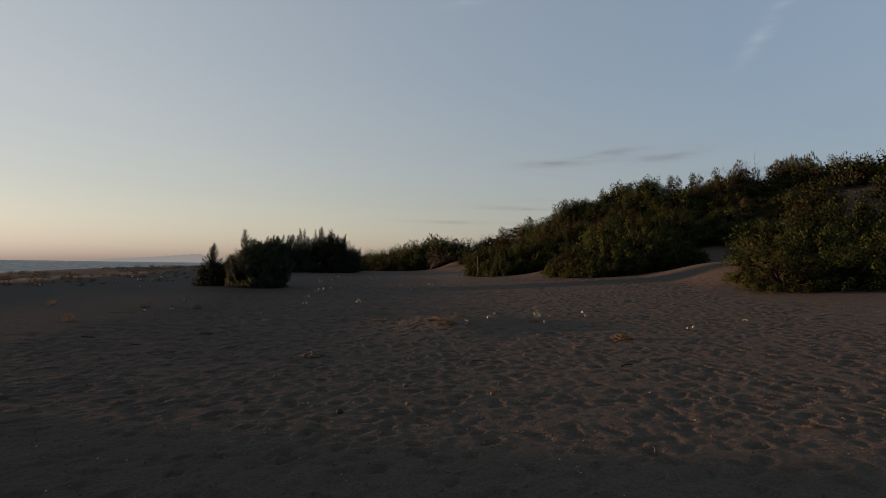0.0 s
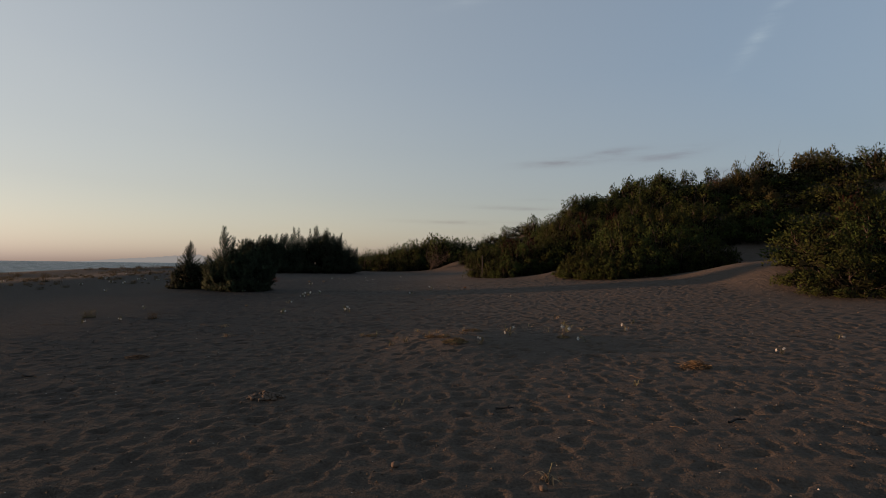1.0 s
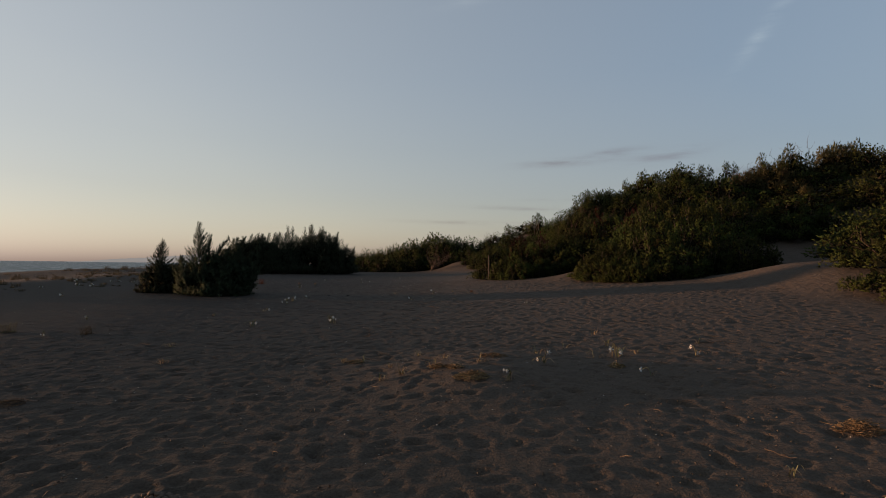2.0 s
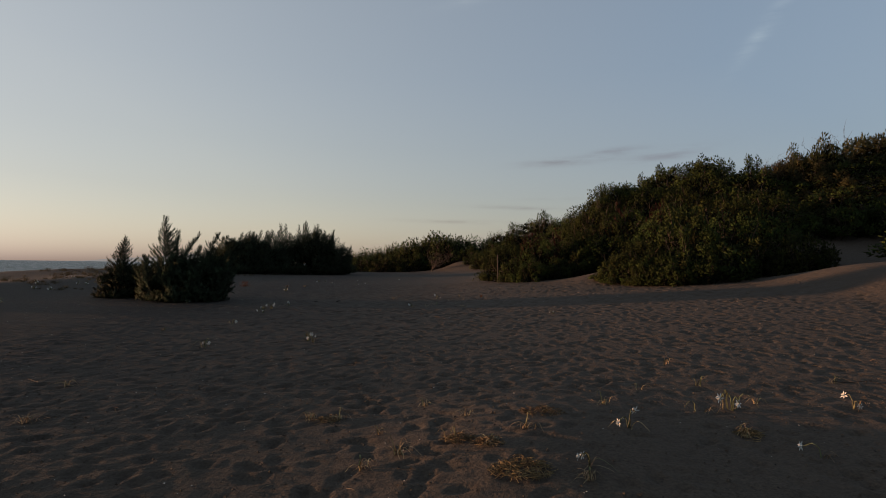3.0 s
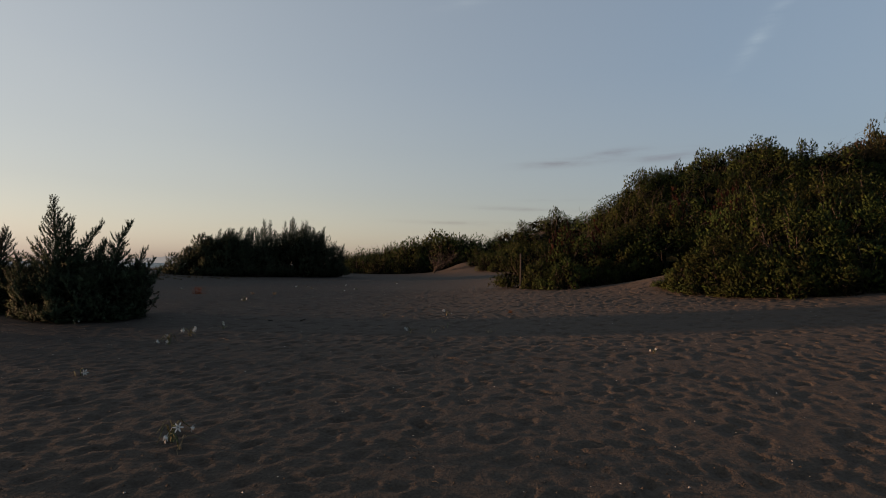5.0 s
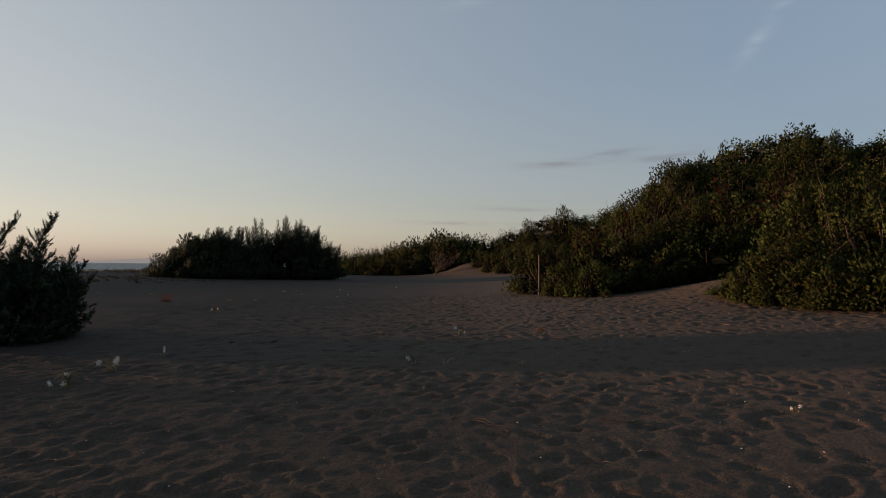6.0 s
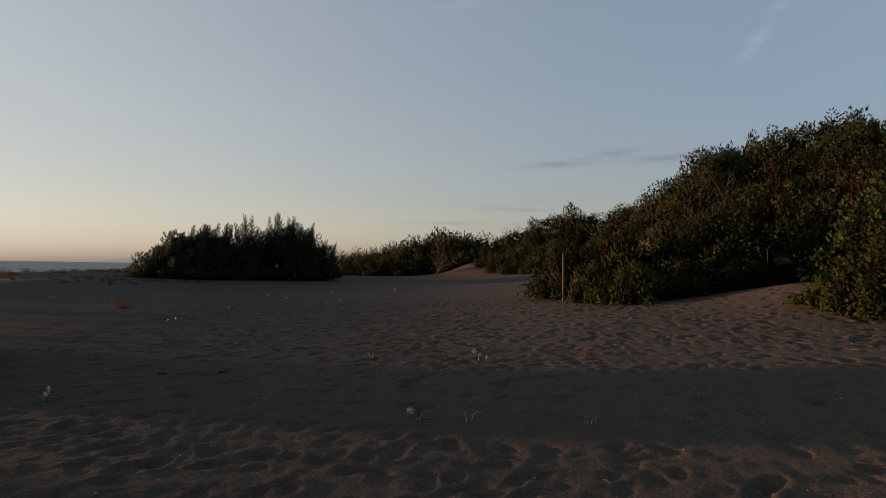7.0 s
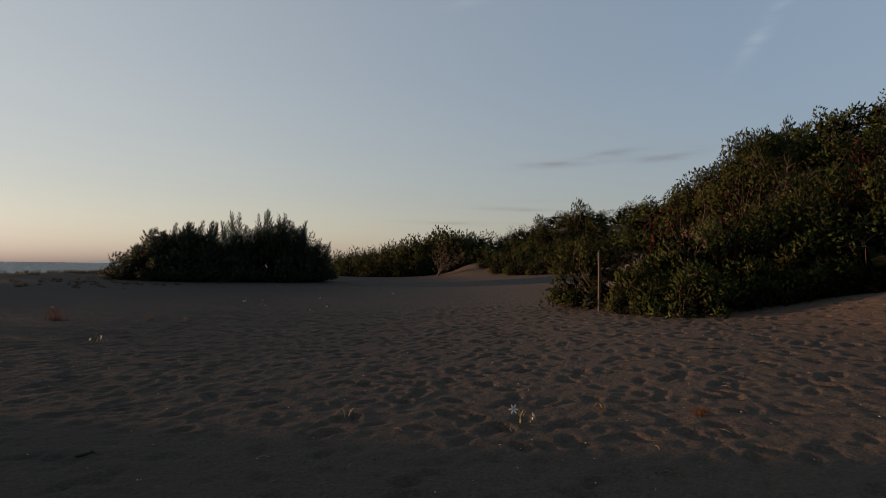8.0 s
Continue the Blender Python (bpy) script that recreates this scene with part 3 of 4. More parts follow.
for x, y, r, top in [(2.7, 37.6, 1.6, 2.5), (4.3, 36.2, 1.6, 2.7), (3.8, 35.5, 1.0, 1.7), (5.9, 36.2, 1.7, 3.2), (7.6, 36.0, 1.8, 3.7),
                     (6.8, 30.2, 1.5, 2.5), (8.6, 30.0, 1.8, 3.1), (10.6, 30.4, 1.8, 3.5), (12.3, 31.4, 1.6, 3.6),
                     (11.4, 19.8, 1.6, 2.5), (13.3, 20.3, 1.8, 3.0), (15.5, 20.8, 2.0, 3.3), (12.9, 22.2, 1.9, 3.4), (14.9, 23.0, 2.0, 4.0), (17.2, 23.4, 2.2, 4.5),
                     (2.8, 35.3, 0.8, 1.8), (3.4, 34.3, 0.9, 1.8), (4.5, 34.6, 0.9, 1.9), (5.5, 34.9, 0.9, 2.1), (6.6, 35.1, 0.9, 2.2), (7.8, 35.7, 0.9, 2.7), (9.0, 36.9, 1.0, 3.2),
                     (6.9, 29.4, 1.0, 1.9), (8.0, 28.7, 1.1, 2.1), (6.1, 30.3, 0.9, 1.9), (5.9, 30.9, 0.7, 1.6), (6.1, 29.9, 0.8, 1.7), (6.7, 28.9, 0.8, 1.7), (7.4, 28.1, 0.8, 1.8), (6.3, 29.4, 0.8, 1.8), (7.0, 28.6, 0.9, 1.9), (8.3, 27.9, 0.9, 2.0), (9.2, 28.4, 1.2, 2.4), (10.4, 28.7, 1.2, 2.6), (11.6, 28.4, 1.0, 2.6), (12.5, 29.0, 1.0, 2.8), (11.0, 18.2, 1.4, 1.9), (12.6, 17.9, 1.5, 2.3), (14.3, 18.1, 1.6, 2.7),
                     (16.5, 33.2, 1.3, 4.2), (18.3, 32.6, 1.3, 4.4), (15.2, 33.3, 1.1, 3.8), (16.4, 35.2, 1.4, 4.6), (15.0, 35.0, 1.2, 4.2), (17.8, 34.2, 1.3, 4.6), (8.9, 33.4, 1.6, 3.5), (9.6, 33.0, 2.0, 4.0), (11.8, 33.6, 2.0, 4.5), (14.2, 34.6, 2.0, 4.9)]:
    dune_shrub(FINE if r > 1.3 else SMALL, x, y, r, top)


def on_dune(x, y):
    """Whether the upper dune's scrub grows here."""
    if x > 15 and y < 31:
        return y > 22.5 and x > 15.5
    if 12.8 < x < 17.5 and y < 34:
        return False
    if y > 77:
        return x > 3.5 and y > 84 - 1.0 * max(0, x - 3.5)
    if 57 < y <= 77 and x > 15:
        return False
    if 64 < y <= 77:
        return x > 8.3
    return y > 34.5 and x > 6.5 + max(0, y - 43) * 0.3


taken = []
for _ in range(6000):
    x, y = dune_rng.uniform(3, 46), dune_rng.uniform(20, 86)
    gap = 2.35 if y < 46 else 3.0 if y < 60 else 3.4
    if on_dune(x, y) and x < 12 + 0.8 * y and all((x - a) ** 2 + (y - b) ** 2 > gap * gap for a, b in taken):
        taken.append((x, y))
for x, y, r, top in [(8.9, 42.6, 1.8, 6.1), (8.0, 44.6, 1.5, 4.9), (10.6, 44.0, 1.9, 6.6), (8.7, 42.0, 1.2, 5.5), (9.6, 43.4, 1.5, 6.5)]:
    dune_shrub(FINE, x, y, r, top)
for x, y in taken:
    dune_shrub(FINE if y < 44 and x < 15 else MIDDLE if y < 48 and x < 24 else COARSE, x, y, dune_rng.uniform(1.7, 2.3) * (1.35 if y > 60 else 1), ground_z(x, y) + dune_rng.uniform(1.5, 2.2) * (0.55 if 17 < x < 0.6 * y and 36 < y < 58 else 1.0))

# the far hedge of scrub beyond the beach
for i in range(26):
    x = -14.5 + i * 0.6 + dune_rng.uniform(-0.4, 0.4)
    k = smooth01((x + 14) / 14)
    y = 94 - 8 * k * k + dune_rng.uniform(-2.5, 2.5)
    dune_shrub(COARSE, x, y, dune_rng.uniform(1.9, 2.5), 3.3 + 2.1 * k + dune_rng.uniform(-0.5, 0.4), "far dark macchia shrub in a low hedge behind the beach")
for i in range(9):
    x = -11.5 + i * 1.05
    dune_shrub(COARSE, x, 86.6 - 0.45 * i + dune_rng.uniform(-1, 1), 1.5, 2.5 + dune_rng.uniform(-0.3, 0.7), "far low macchia shrub at the foot of the hedge")
for x, y, r, top in [(1.0, 84.0, 2.0, 5.3), (3.2, 84.5, 2.1, 5.4), (4.7, 75.0, 1.35, 2.9), (7.2, 73.0, 1.2, 2.7), (5.8, 80.5, 1.8, 4.6), (3.9, 77.5, 1.3, 3.2), (6.3, 76.5, 1.6, 4.0), (7.6, 70.0, 1.5, 3.5), (6.2, 68.5, 1.1, 2.4), (8.4, 66.0, 1.5, 3.6), (3.0, 81.5, 1.5, 4.2), (3.9, 73.5, 1.5, ground_z(3.9, 73.5) + 1.7), (5.0, 70.5, 1.4, ground_z(5.0, 70.5) + 1.7), (5.4, 73.5, 1.6, ground_z(5.4, 73.5) + 2.0), (2.9, 78.0, 1.0, ground_z(2.9, 78.0) + 1.2), (2.2, 81.4, 1.3, ground_z(2.2, 81.4) + 1.4), (3.3, 80.0, 1.3, ground_z(3.3, 80.0) + 1.3), (1.1, 82.4, 1.3, ground_z(1.1, 82.4) + 1.6)]:
    dune_shrub(COARSE, x, y, r, top)

for x, y, r in [(8.8, 72.5, 1.6), (10.5, 74.5, 1.8), (9.2, 76.5, 1.7), (7.2, 78.3, 1.6), (11.5, 77.0, 1.8), (8.6, 80.0, 1.8), (10.8, 71.0, 1.6), (6.4, 74.6, 1.2), (5.2, 79.0, 1.4), (9.8, 69.0, 1.5), (3.6, 79.4, 1.1), (7.4, 76.0, 1.4)]:
    dune_shrub(COARSE, x, y, r, ground_z(x, y) + 0.95 * r, "dark macchia shrub on the far side of the hollow")

# dry red shrubs, open-crowned and pale shrubs among the macchia
RED = [shrub_meshes(60 + i, 0.8, 1.6, None, 16, 14, 14, 0.05, 3, 0.05, (), (0.05, 0), DRYLEAF) for i in range(2)]
for x, y, r, top in [(7.9, 36.2, 0.8, 4.4), (9.3, 34.8, 0.7, 4.4), (3.8, 36.6, 0.7, 3.1), (4.9, 36.0, 0.6, 3.2), (15.6, 25.0, 0.8, 4.4), (10.4, 37.6, 0.8, 4.6)]:
    dune_shrub(RED, x, y, r, top, "dried-out reddish brown shrub among green macchia")
PALE = [shrub_meshes(64 + i, 1.8, 2.4, None, 34, 26, 8, 0.06, 3, 0.08, (), (0.08, 0), PALELEAF, 0.4, 8, 0.8, 14, 1.0, (0.14, 0.25)) for i in range(2)]
for x, y, r, top in [(24.9, 42.3, 1.9, 9.4), (20.0, 41.0, 1.6, 7.9), (17.8, 40.2, 1.5, 7.3), (19.2, 38.0, 1.6, 6.5), (34.5, 56.0, 2.6, 12.6), (31.8, 53.0, 2.2, 11.6)]:
    dune_shrub(PALE, x, y, r, top, "pale olive leafy shrub on the crest of the dune")
PALEOPEN = [shrub_meshes(66, 1.6, 2.4, None, 16, 30, 10, 0.055, 3, 0.065, (), (0.08, 0), PALELEAF, 0.6, 16, 0.5, 8, 1.0, (0.15, 0.24))]
for x, y, r, top in [(22.0, 42.0, 1.4, 9.3), (20.6, 43.0, 1.2, 8.9)]:
    dune_shrub(PALEOPEN, x, y, r, top, "sparse pale-leaved shrub with bare stems on the dune crest")
OPEN = [shrub_meshes(67 + i, 1.5, 2.2, None, 18, 26, 9, 0.05, 3, 0.065, (), (0.1, 0), MACCHIA, 0.5, 8, 0.7, 30, 1.0, (0.15, 0.26)) for i in range(2)]
for x, y, r, top in [(16.4, 52.4, 1.5, 9.3), (18.6, 52.8, 1.4, 9.6), (21.0, 53.0, 1.5, 10.0), (14.6, 51.0, 1.2, 8.4), (21.4, 41.6, 1.1, 8.7), (20.4, 42.2, 0.9, 8.2), (22.6, 52.0, 1.4, 10.1), (11.8, 78.5, 1.8, 8.2), (8.2, 80.5, 1.5, 6.9)]:
    dune_shrub(OPEN, x, y, r, top, "open-crowned macchia shrub with ragged tufts on the skyline")


def bare_tree(name, seed, x, y, tall, wide, lean, label, mat, limbs=7, twigs=4, base=None):
    """A leafless tree: a short trunk and forking limbs, each limb a part of its own."""
    rng = np.random.default_rng(seed)
    root = new(name)
    part("trunk", mesh_of("trunk", *tube([(0, 0, -0.3), (0.03, 0, 0.1), (0.05 + lean[0] * 0.2, 0, 0.28)], [0.14, 0.11, 0.08], 7), mat, True), root)
    for i in range(limbs):
        a = 2 * math.pi * (i / limbs) + rng.uniform(-0.3, 0.3)
        tip = np.array([math.cos(a) * wide * rng.uniform(0.5, 1) + lean[0] * tall, math.sin(a) * wide * rng.uniform(0.4, 0.8) + lean[1] * tall, tall * rng.uniform(0.5, 1)])
        pth = wander(rng, (0.04 + lean[0] * 0.15, 0, 0.2), tip, 8, 0.06 * tall)
        pieces = [tube(pth, np.linspace(0.035, 0.008, 8) * (tall / 2.5), 5)]
        for j in range(twigs):
            k = rng.integers(2, 7)
            e = pth[k] + rng.normal(size=3) * tall * 0.2 + (lean[0] * 0.2, 0, tall * 0.16)
            q = wander(rng, pth[k], e, 6, 0.04 * tall)
            pieces.append(tube(q, np.linspace(0.012, 0.004, 6) * (tall / 2.5), 4))
            for _ in range(2):
                pieces.append(tube(wander(rng, q[3], q[5] + rng.normal(size=3) * tall * 0.1, 4, 0.03), np.linspace(0.007, 0.003, 4) * (tall / 2.5), 3))
        part("limb", mesh_of("limb", *join(pieces), mat, True), root)
    root.location = (x, y, ground_z(x, y) if base is None else base)
    return tagged(root, label, "dead tree")


bare_tree("dead_tree", 71, -1.7, 78.6, 2.9, 2.0, (0.45, 0), "bleached dead tree with bare limbs at the foot of a dune", DEADWOOD, 10, 5)
bare_tree("bare_tree", 72, 21.9, 42.2, 2.1, 1.3, (0.12, 0), "nearly leafless pale tree on the dune crest", TWIGWOOD, 9, 8)
bare_tree("bare_shrub", 73, 19.5, 43.5, 1.5, 1.2, (0.1, 0), "leafless grey shrub tangled among green macchia", TWIGWOOD, 8, 8)
bare_tree("bare_shrub", 74, 8.4, 40.3, 2.6, 0.9, (0.2, 0), "leafless grey shrub tangled among green macchia", TWIGWOOD, 8, 7)
bare_tree("bare_shrub", 75, 5.6, 37.6, 2.3, 0.6, (0.02, 0), "leafless grey shrub tangled among green macchia", TWIGWOOD, 6, 6)

# wooden post
root = new("wooden_post")
v, f = tube([(0, 0, -0.3), (0.0, 0, 0.4), (0.0, 0, 0.9), (-0.01, 0, 1.3), (-0.01, 0, 1.32)], [0.03, 0.03, 0.028, 0.027, 0.012], 10)
part("stake", mesh_of("stake", v, f, POSTWOOD, True), root)
root.location = (2.17, 36.2, ground_z(2.17, 36.2))
tagged(root, "pale weathered wooden post standing before scrub", "post")


# ---- small plants ----
def ribbon(path, width, side, fold=0.35):
    """A strap leaf: a folded band that narrows to its tip."""
    path, n = np.asarray(path, float), len(path)
    side = np.asarray(side, float)
    V, F = [], []
    for i, p in enumerate(path):
        w = width * (1 - (i / (n - 1)) ** 2 * 0.85)
        V += [p - side * w, p - np.array([0, 0, fold * w]), p + side * w]
    for i in range(n - 1):
        for k in (0, 1):
            q = i * 3 + k
            F.append((q, q + 1, q + 4, q + 3))
    return np.array(V), np.array(F)


def arch(rng, length, rise, a, droop, n=7):
    """A stem or leaf that rises, bends over and comes down, in the direction a."""
    t = np.linspace(0, 1, n)
    out = length * (t * 0.35 + 0.65 * t ** 2) * droop
    up = rise * (np.sin(t * math.pi * (0.5 + 0.45 * droop)))
    return np.stack([np.cos(a) * out + rng.normal(size=n) * 0.004, np.sin(a) * out + rng.normal(size=n) * 0.004, up - 0.02], 1)


def flower_mesh(seed, r=0.05):
    """A white flower: six narrow petals round a toothed cup."""
    rng = np.random.default_rng(seed)
    V, F = [], []
    for i in range(6):
        a = i * math.pi / 3 + rng.uniform(-0.12, 0.12)
        c, s_, o = math.cos(a), math.sin(a), len(V)
        dz = rng.uniform(-0.2, 0.25)
        for t, w in ((0.12, 0.09), (0.45, 0.15), (0.75, 0.12), (1.05, 0.01)):
            z = 0.3 + dz * t * t
            V += [(r * (c * t - s_ * w), r * (s_ * t + c * w), r * z), (r * (c * t + s_ * w), r * (s_ * t - c * w), r * z)]
        for k in range(3):
            F.append((o + 2 * k, o + 2 * k + 1, o + 2 * k + 3, o + 2 * k + 2))
    o = len(V)
    for i in range(12):
        a = i * math.pi / 6
        k = 0.42 if i % 2 else 0.34
        V += [(r * 0.1 * math.cos(a), r * 0.1 * math.sin(a), 0), (r * k * math.cos(a), r * k * math.sin(a), r * (0.75 if i % 2 else 0.6))]
    for i in range(12):
        j = (i + 1) % 12
        F.append((o + 2 * i, o + 2 * j, o + 2 * j + 1, o + 2 * i + 1))
    return mesh_of("flower", V, F, PETAL)


def sea_daffodil(seed, flowers, leaves, dry, tall=0.16):
    """A sea daffodil: strap leaves from the sand, bent stems and white flowers."""
    rng = np.random.default_rng(seed)
    root = new("sea_daffodil")
    for i in range(leaves):
        a = rng.uniform(0, 2 * math.pi)
        old = rng.uniform() < dry
        p = arch(rng, rng.uniform(0.12, 0.28), rng.uniform(0.04, 0.12) if old else rng.uniform(0.1, 0.2), a, rng.uniform(0.6, 1.0))
        p[:, :2] += rng.normal(size=2) * 0.03
        part("leaf", mesh_of("leaf", *ribbon(p, rng.uniform(0.005, 0.009), (-math.sin(a), math.cos(a), 0)), STRAW if old else STRAP), root)
    for i in range(flowers):
        a = rng.uniform(0, 2 * math.pi)
        p = arch(rng, rng.uniform(0.12, 0.24), tall * rng.uniform(0.7, 1.1), a, rng.uniform(0.3, 0.75))
        st = part("stem", mesh_of("stem", *tube(p, np.linspace(0.006, 0.004, len(p)), 5), STRAP, True), root)
        fl = part("flower", flower_mesh(seed * 10 + i, rng.uniform(0.036, 0.047)), st, "white six-petalled flower")
        d = Vector(p[-1] - p[-2]) + Vector((rng.normal() * 0.02, -0.03, 0.03))
        fl.matrix_local = Matrix.Translation(p[-1]) @ d.to_track_quat("Z", "Y").to_matrix().to_4x4()
    return root


def set_down(ob, x, y, turn=0.0, k=1.0):
    ob.matrix_world = Matrix.Translation((x, y, ground_z(x, y))) @ Matrix.Rotation(turn, 4, "Z") @ Matrix.Scale(k, 4)
    return ob


plant_rng = np.random.default_rng(21)


def plant_all(build, spots, label, category, group, k0=1.0):
    """Stands plants of a few built shapes at the spots."""
    made = []
    for i, (x, y) in enumerate(spots):
        turn, k = plant_rng.uniform(0, 6.28), k0 * plant_rng.uniform(0.85, 1.2)
        if i < len(build):
            ob = set_down(build[i](), x, y, turn, k)
            tagged(ob, label, category, group)
            made.append(ob)
        else:
            ob = copy_thing(made[i % len(made)], Matrix())
            set_down(ob, x, y, turn, k)


BLOOM = [(1.12, 13.68), (0.54, 12.72), (2.37, 14.37), (2.4, 13.08), (-2.97, 19.33), (-5.4, 25.2), (3.52, 14.3), (-2.85, 19.2), (-4.58, 18.6), (-5.26, 21.8), (-5.32, 24.25), (-5.18, 26.25), (-0.65, 28.28), (-1.37, 25.55),
         (-7.1, 33.0)]
plant_all([lambda i=i: sea_daffodil(80 + i, (2, 2, 2, 1, 3, 3)[i], 3 + i % 3, 0.7) for i in range(6)], BLOOM, "sea daffodil with white flowers growing in dark sand", "flower", "sea daffodils")
far_spots = [(plant_rng.uniform(-14, -2.5), plant_rng.uniform(36, 52)) for _ in range(9)] + [(4.95, 11.38), (6.54, 12.45), (2.2, 22.7)] + [(plant_rng.uniform(-13, -6), plant_rng.uniform(16, 27)) for _ in range(4)]
plant_all([lambda i=i: sea_daffodil(90 + i, 2, 3, 0.6) for i in range(2)], far_spots, "small sea daffodil with white flowers farther along the beach", "flower", "sea daffodils", 0.65)
SHORE = [(-17.35, 30.07), (-20.27, 36.79), (-19.01, 35.09), (-17.09, 32.1), (-21.82, 42.02), (-16.26, 31.92), (-17.56, 35.67), (-16.42, 35.65), (-17.32, 35.88), (-13.89, 26.14), (-20.94, 29.91), (-18.52, 25.91), (-18.19, 25.72), (-17.89, 25.51)]
plant_all([lambda i=i: sea_daffodil(120 + i, 3, 5, 0.6, 0.11) for i in range(3)], SHORE, "sea daffodil with white flowers among dry shore grass", "flower", "sea daffodils", 1.0)
STEMS = [(1.76, 15.26), (2.6, 16.62), (2.49, 15.38), (2.72, 14.62), (2.08, 14.29), (4.0, 15.28), (-2.17, 28.6), (-0.73, 26.1), (0.1, 25.26), (-0.92, 25.46), (0.14, 25.34), (2.2, 9.75), (-0.6, 9.1), (0.11, 28.6)]
plant_all([lambda i=i: sea_daffodil(100 + i, 0, 4 + i, 0.45) for i in range(3)], STEMS, "flowerless sea daffodil with bent straw-coloured leaves", "plant", "sea daffodils", 0.75)
DRY = [(0.48, 14.13), (-0.39, 13.35), (-0.14, 13.2), (-0.68, 14.71), (-1.49, 14.3), (-1.79, 14.36), (-1.09, 12.96), (-0.83, 13.19), (-4.5, 14.25), (-0.27, 14.11), (1.18, 14.62), (0.48, 12.54), (-1.05, 13.77), (0.21, 13.52), (2.13, 13.67), (-6.23, 20.58), (0.6, 6.96), (-5.07, 15.74)]
plant_all([lambda i=i: sea_daffodil(110 + i, 0, 9 + 3 * i, 0.9) for i in range(3)], DRY, "withered clump of curled straw-coloured leaves on sand", "plant", "withered clumps", 0.78)


def grass_mesh(seed, clumps, blades, tall, spread_r, mat, name="grass", wide=0.0018):
    """Blades of grass round each of the clumps (x, y, z, size)."""
    rng = np.random.default_rng(seed)
    V = []
    for x, y, z, k in clumps:
        a = rng.uniform(0, 2 * math.pi, blades)
        o = rng.normal(size=(blades, 2)) * spread_r * 0.3 * k
        h = tall * k * rng.uniform(0.5, 1.0, blades)
        lean_ = rng.uniform(0.1, 0.95, blades) * h
        w = 0.002 * k + wide
        b = np.stack([x + o[:, 0], y + o[:, 1], np.full(blades, z - 0.02)], 1)
        m = b + np.stack([np.cos(a) * lean_ * 0.35, np.sin(a) * lean_ * 0.35, h * 0.6], 1)
        t = b + np.stack([np.cos(a) * lean_, np.sin(a) * lean_, h], 1)
        s_ = np.stack([-np.sin(a), np.cos(a), np.zeros(blades)], 1) * w
        V.append(np.stack([b - s_, b + s_, m, m - s_ * 0.7, m + s_ * 0.7, t], 1).reshape(-1, 3))
    V = np.concatenate(V)
    return mesh_of(name, V, np.arange(len(V)).reshape(-1, 3), mat)


berm = []
for _ in range(85):
    u, v = plant_rng.normal(-29.0, 3.0), plant_rng.uniform(8, 86)
    for _ in range(plant_rng.integers(2, 7)):
        x, y = u + plant_rng.normal() * 0.7, v + plant_rng.normal() * 0.9
        berm.append((x, y, ground_z(x, y), plant_rng.uniform(0.25, 0.75)))
for _ in range(46):
    u, v = plant_rng.uniform(-26, -15), plant_rng.uniform(22, 58)
    for _ in range(plant_rng.integers(2, 7)):
        x, y = u + plant_rng.normal() * 0.6, v + plant_rng.normal() * 0.8
        berm.append((x, y, ground_z(x, y), plant_rng.uniform(0.12, 0.38)))
tagged(new("beach_grass", grass_mesh(31, berm, 44, 0.5, 0.75, GRASS, wide=0.012)), "dry tufted grass along the top of the beach", "grass", kind="stuff")
for i, (x, y, k, mt, lb) in enumerate([(-7.41, 17.13, 0.55, GRASS, "small pale tuft of dry grass on sand"), (-9.09, 17.25, 0.65, GRASS, "pale tuft of dry grass on sand"), (-9.14, 13.82, 0.6, STRAW, "straw-coloured dry tuft on sand"),
                                       (-12.25, 17.84, 0.5, STRAW, "flattened straw-coloured tuft on sand"), (-18.65, 26.31, 0.8, GRASS, "pale tuft of dry grass near the shore"), (-9.9, 36.2, 0.72, RUSTGRASS, "rust-coloured dry tuft standing on sand"),
                                       (-7.95, 36.45, 0.3, STRAW, "low straw-coloured tuft on sand"), (-7.1, 36.4, 0.3, STRAW, "low straw-coloured tuft on sand"), (0.86, 28.28, 0.22, RUSTGRASS, "small rust-coloured dry sprig on sand"), (3.35, 5.2, 0.14, STRAW, "small straw-coloured tuft on sand")]):
    ob = new("grass_tuft", grass_mesh(40 + i, [(0, 0, 0, k)], 150, 0.5 if mt is RUSTGRASS else 0.42, 0.4, mt))
    ob.location = (x, y, ground_z(x, y))
    tagged(ob, lb, "grass")


def litter_mound(seed, x, y, r, h, strands=170):
    """A low heap of curled dry plant litter."""
    rng = np.random.default_rng(seed)
    pieces = []
    for _ in range(strands):
        a, k = rng.uniform(0, 2 * math.pi), math.sqrt(rng.uniform(0, 1))
        p = np.array([r * 0.8 * k * math.cos(a), r * 0.6 * k * math.sin(a), h * (1 - k * k) * rng.uniform(0.2, 1)])
        d = np.clip(rng.normal(size=3), -1.5, 1.5) * (0.03, 0.03, 0.014)
        curl = np.cross(d, (0, 0, 1)) * rng.normal() * 0.9 + (0, 0, 0.012)
        pieces.append(tube([p - d, p - d * 0.4 + curl * 0.8, p + d * 0.4 + curl, p + d], [0.0015, 0.003, 0.003, 0.0012], 3))
    ob = new("litter_mound", mesh_of("litter_mound", *join(pieces), LITTER))
    ob.location = (x, y, ground_z(x, y))
    return tagged(ob, "low heap of orange-brown dry plant litter on sand", "plant litter", "litter heaps")


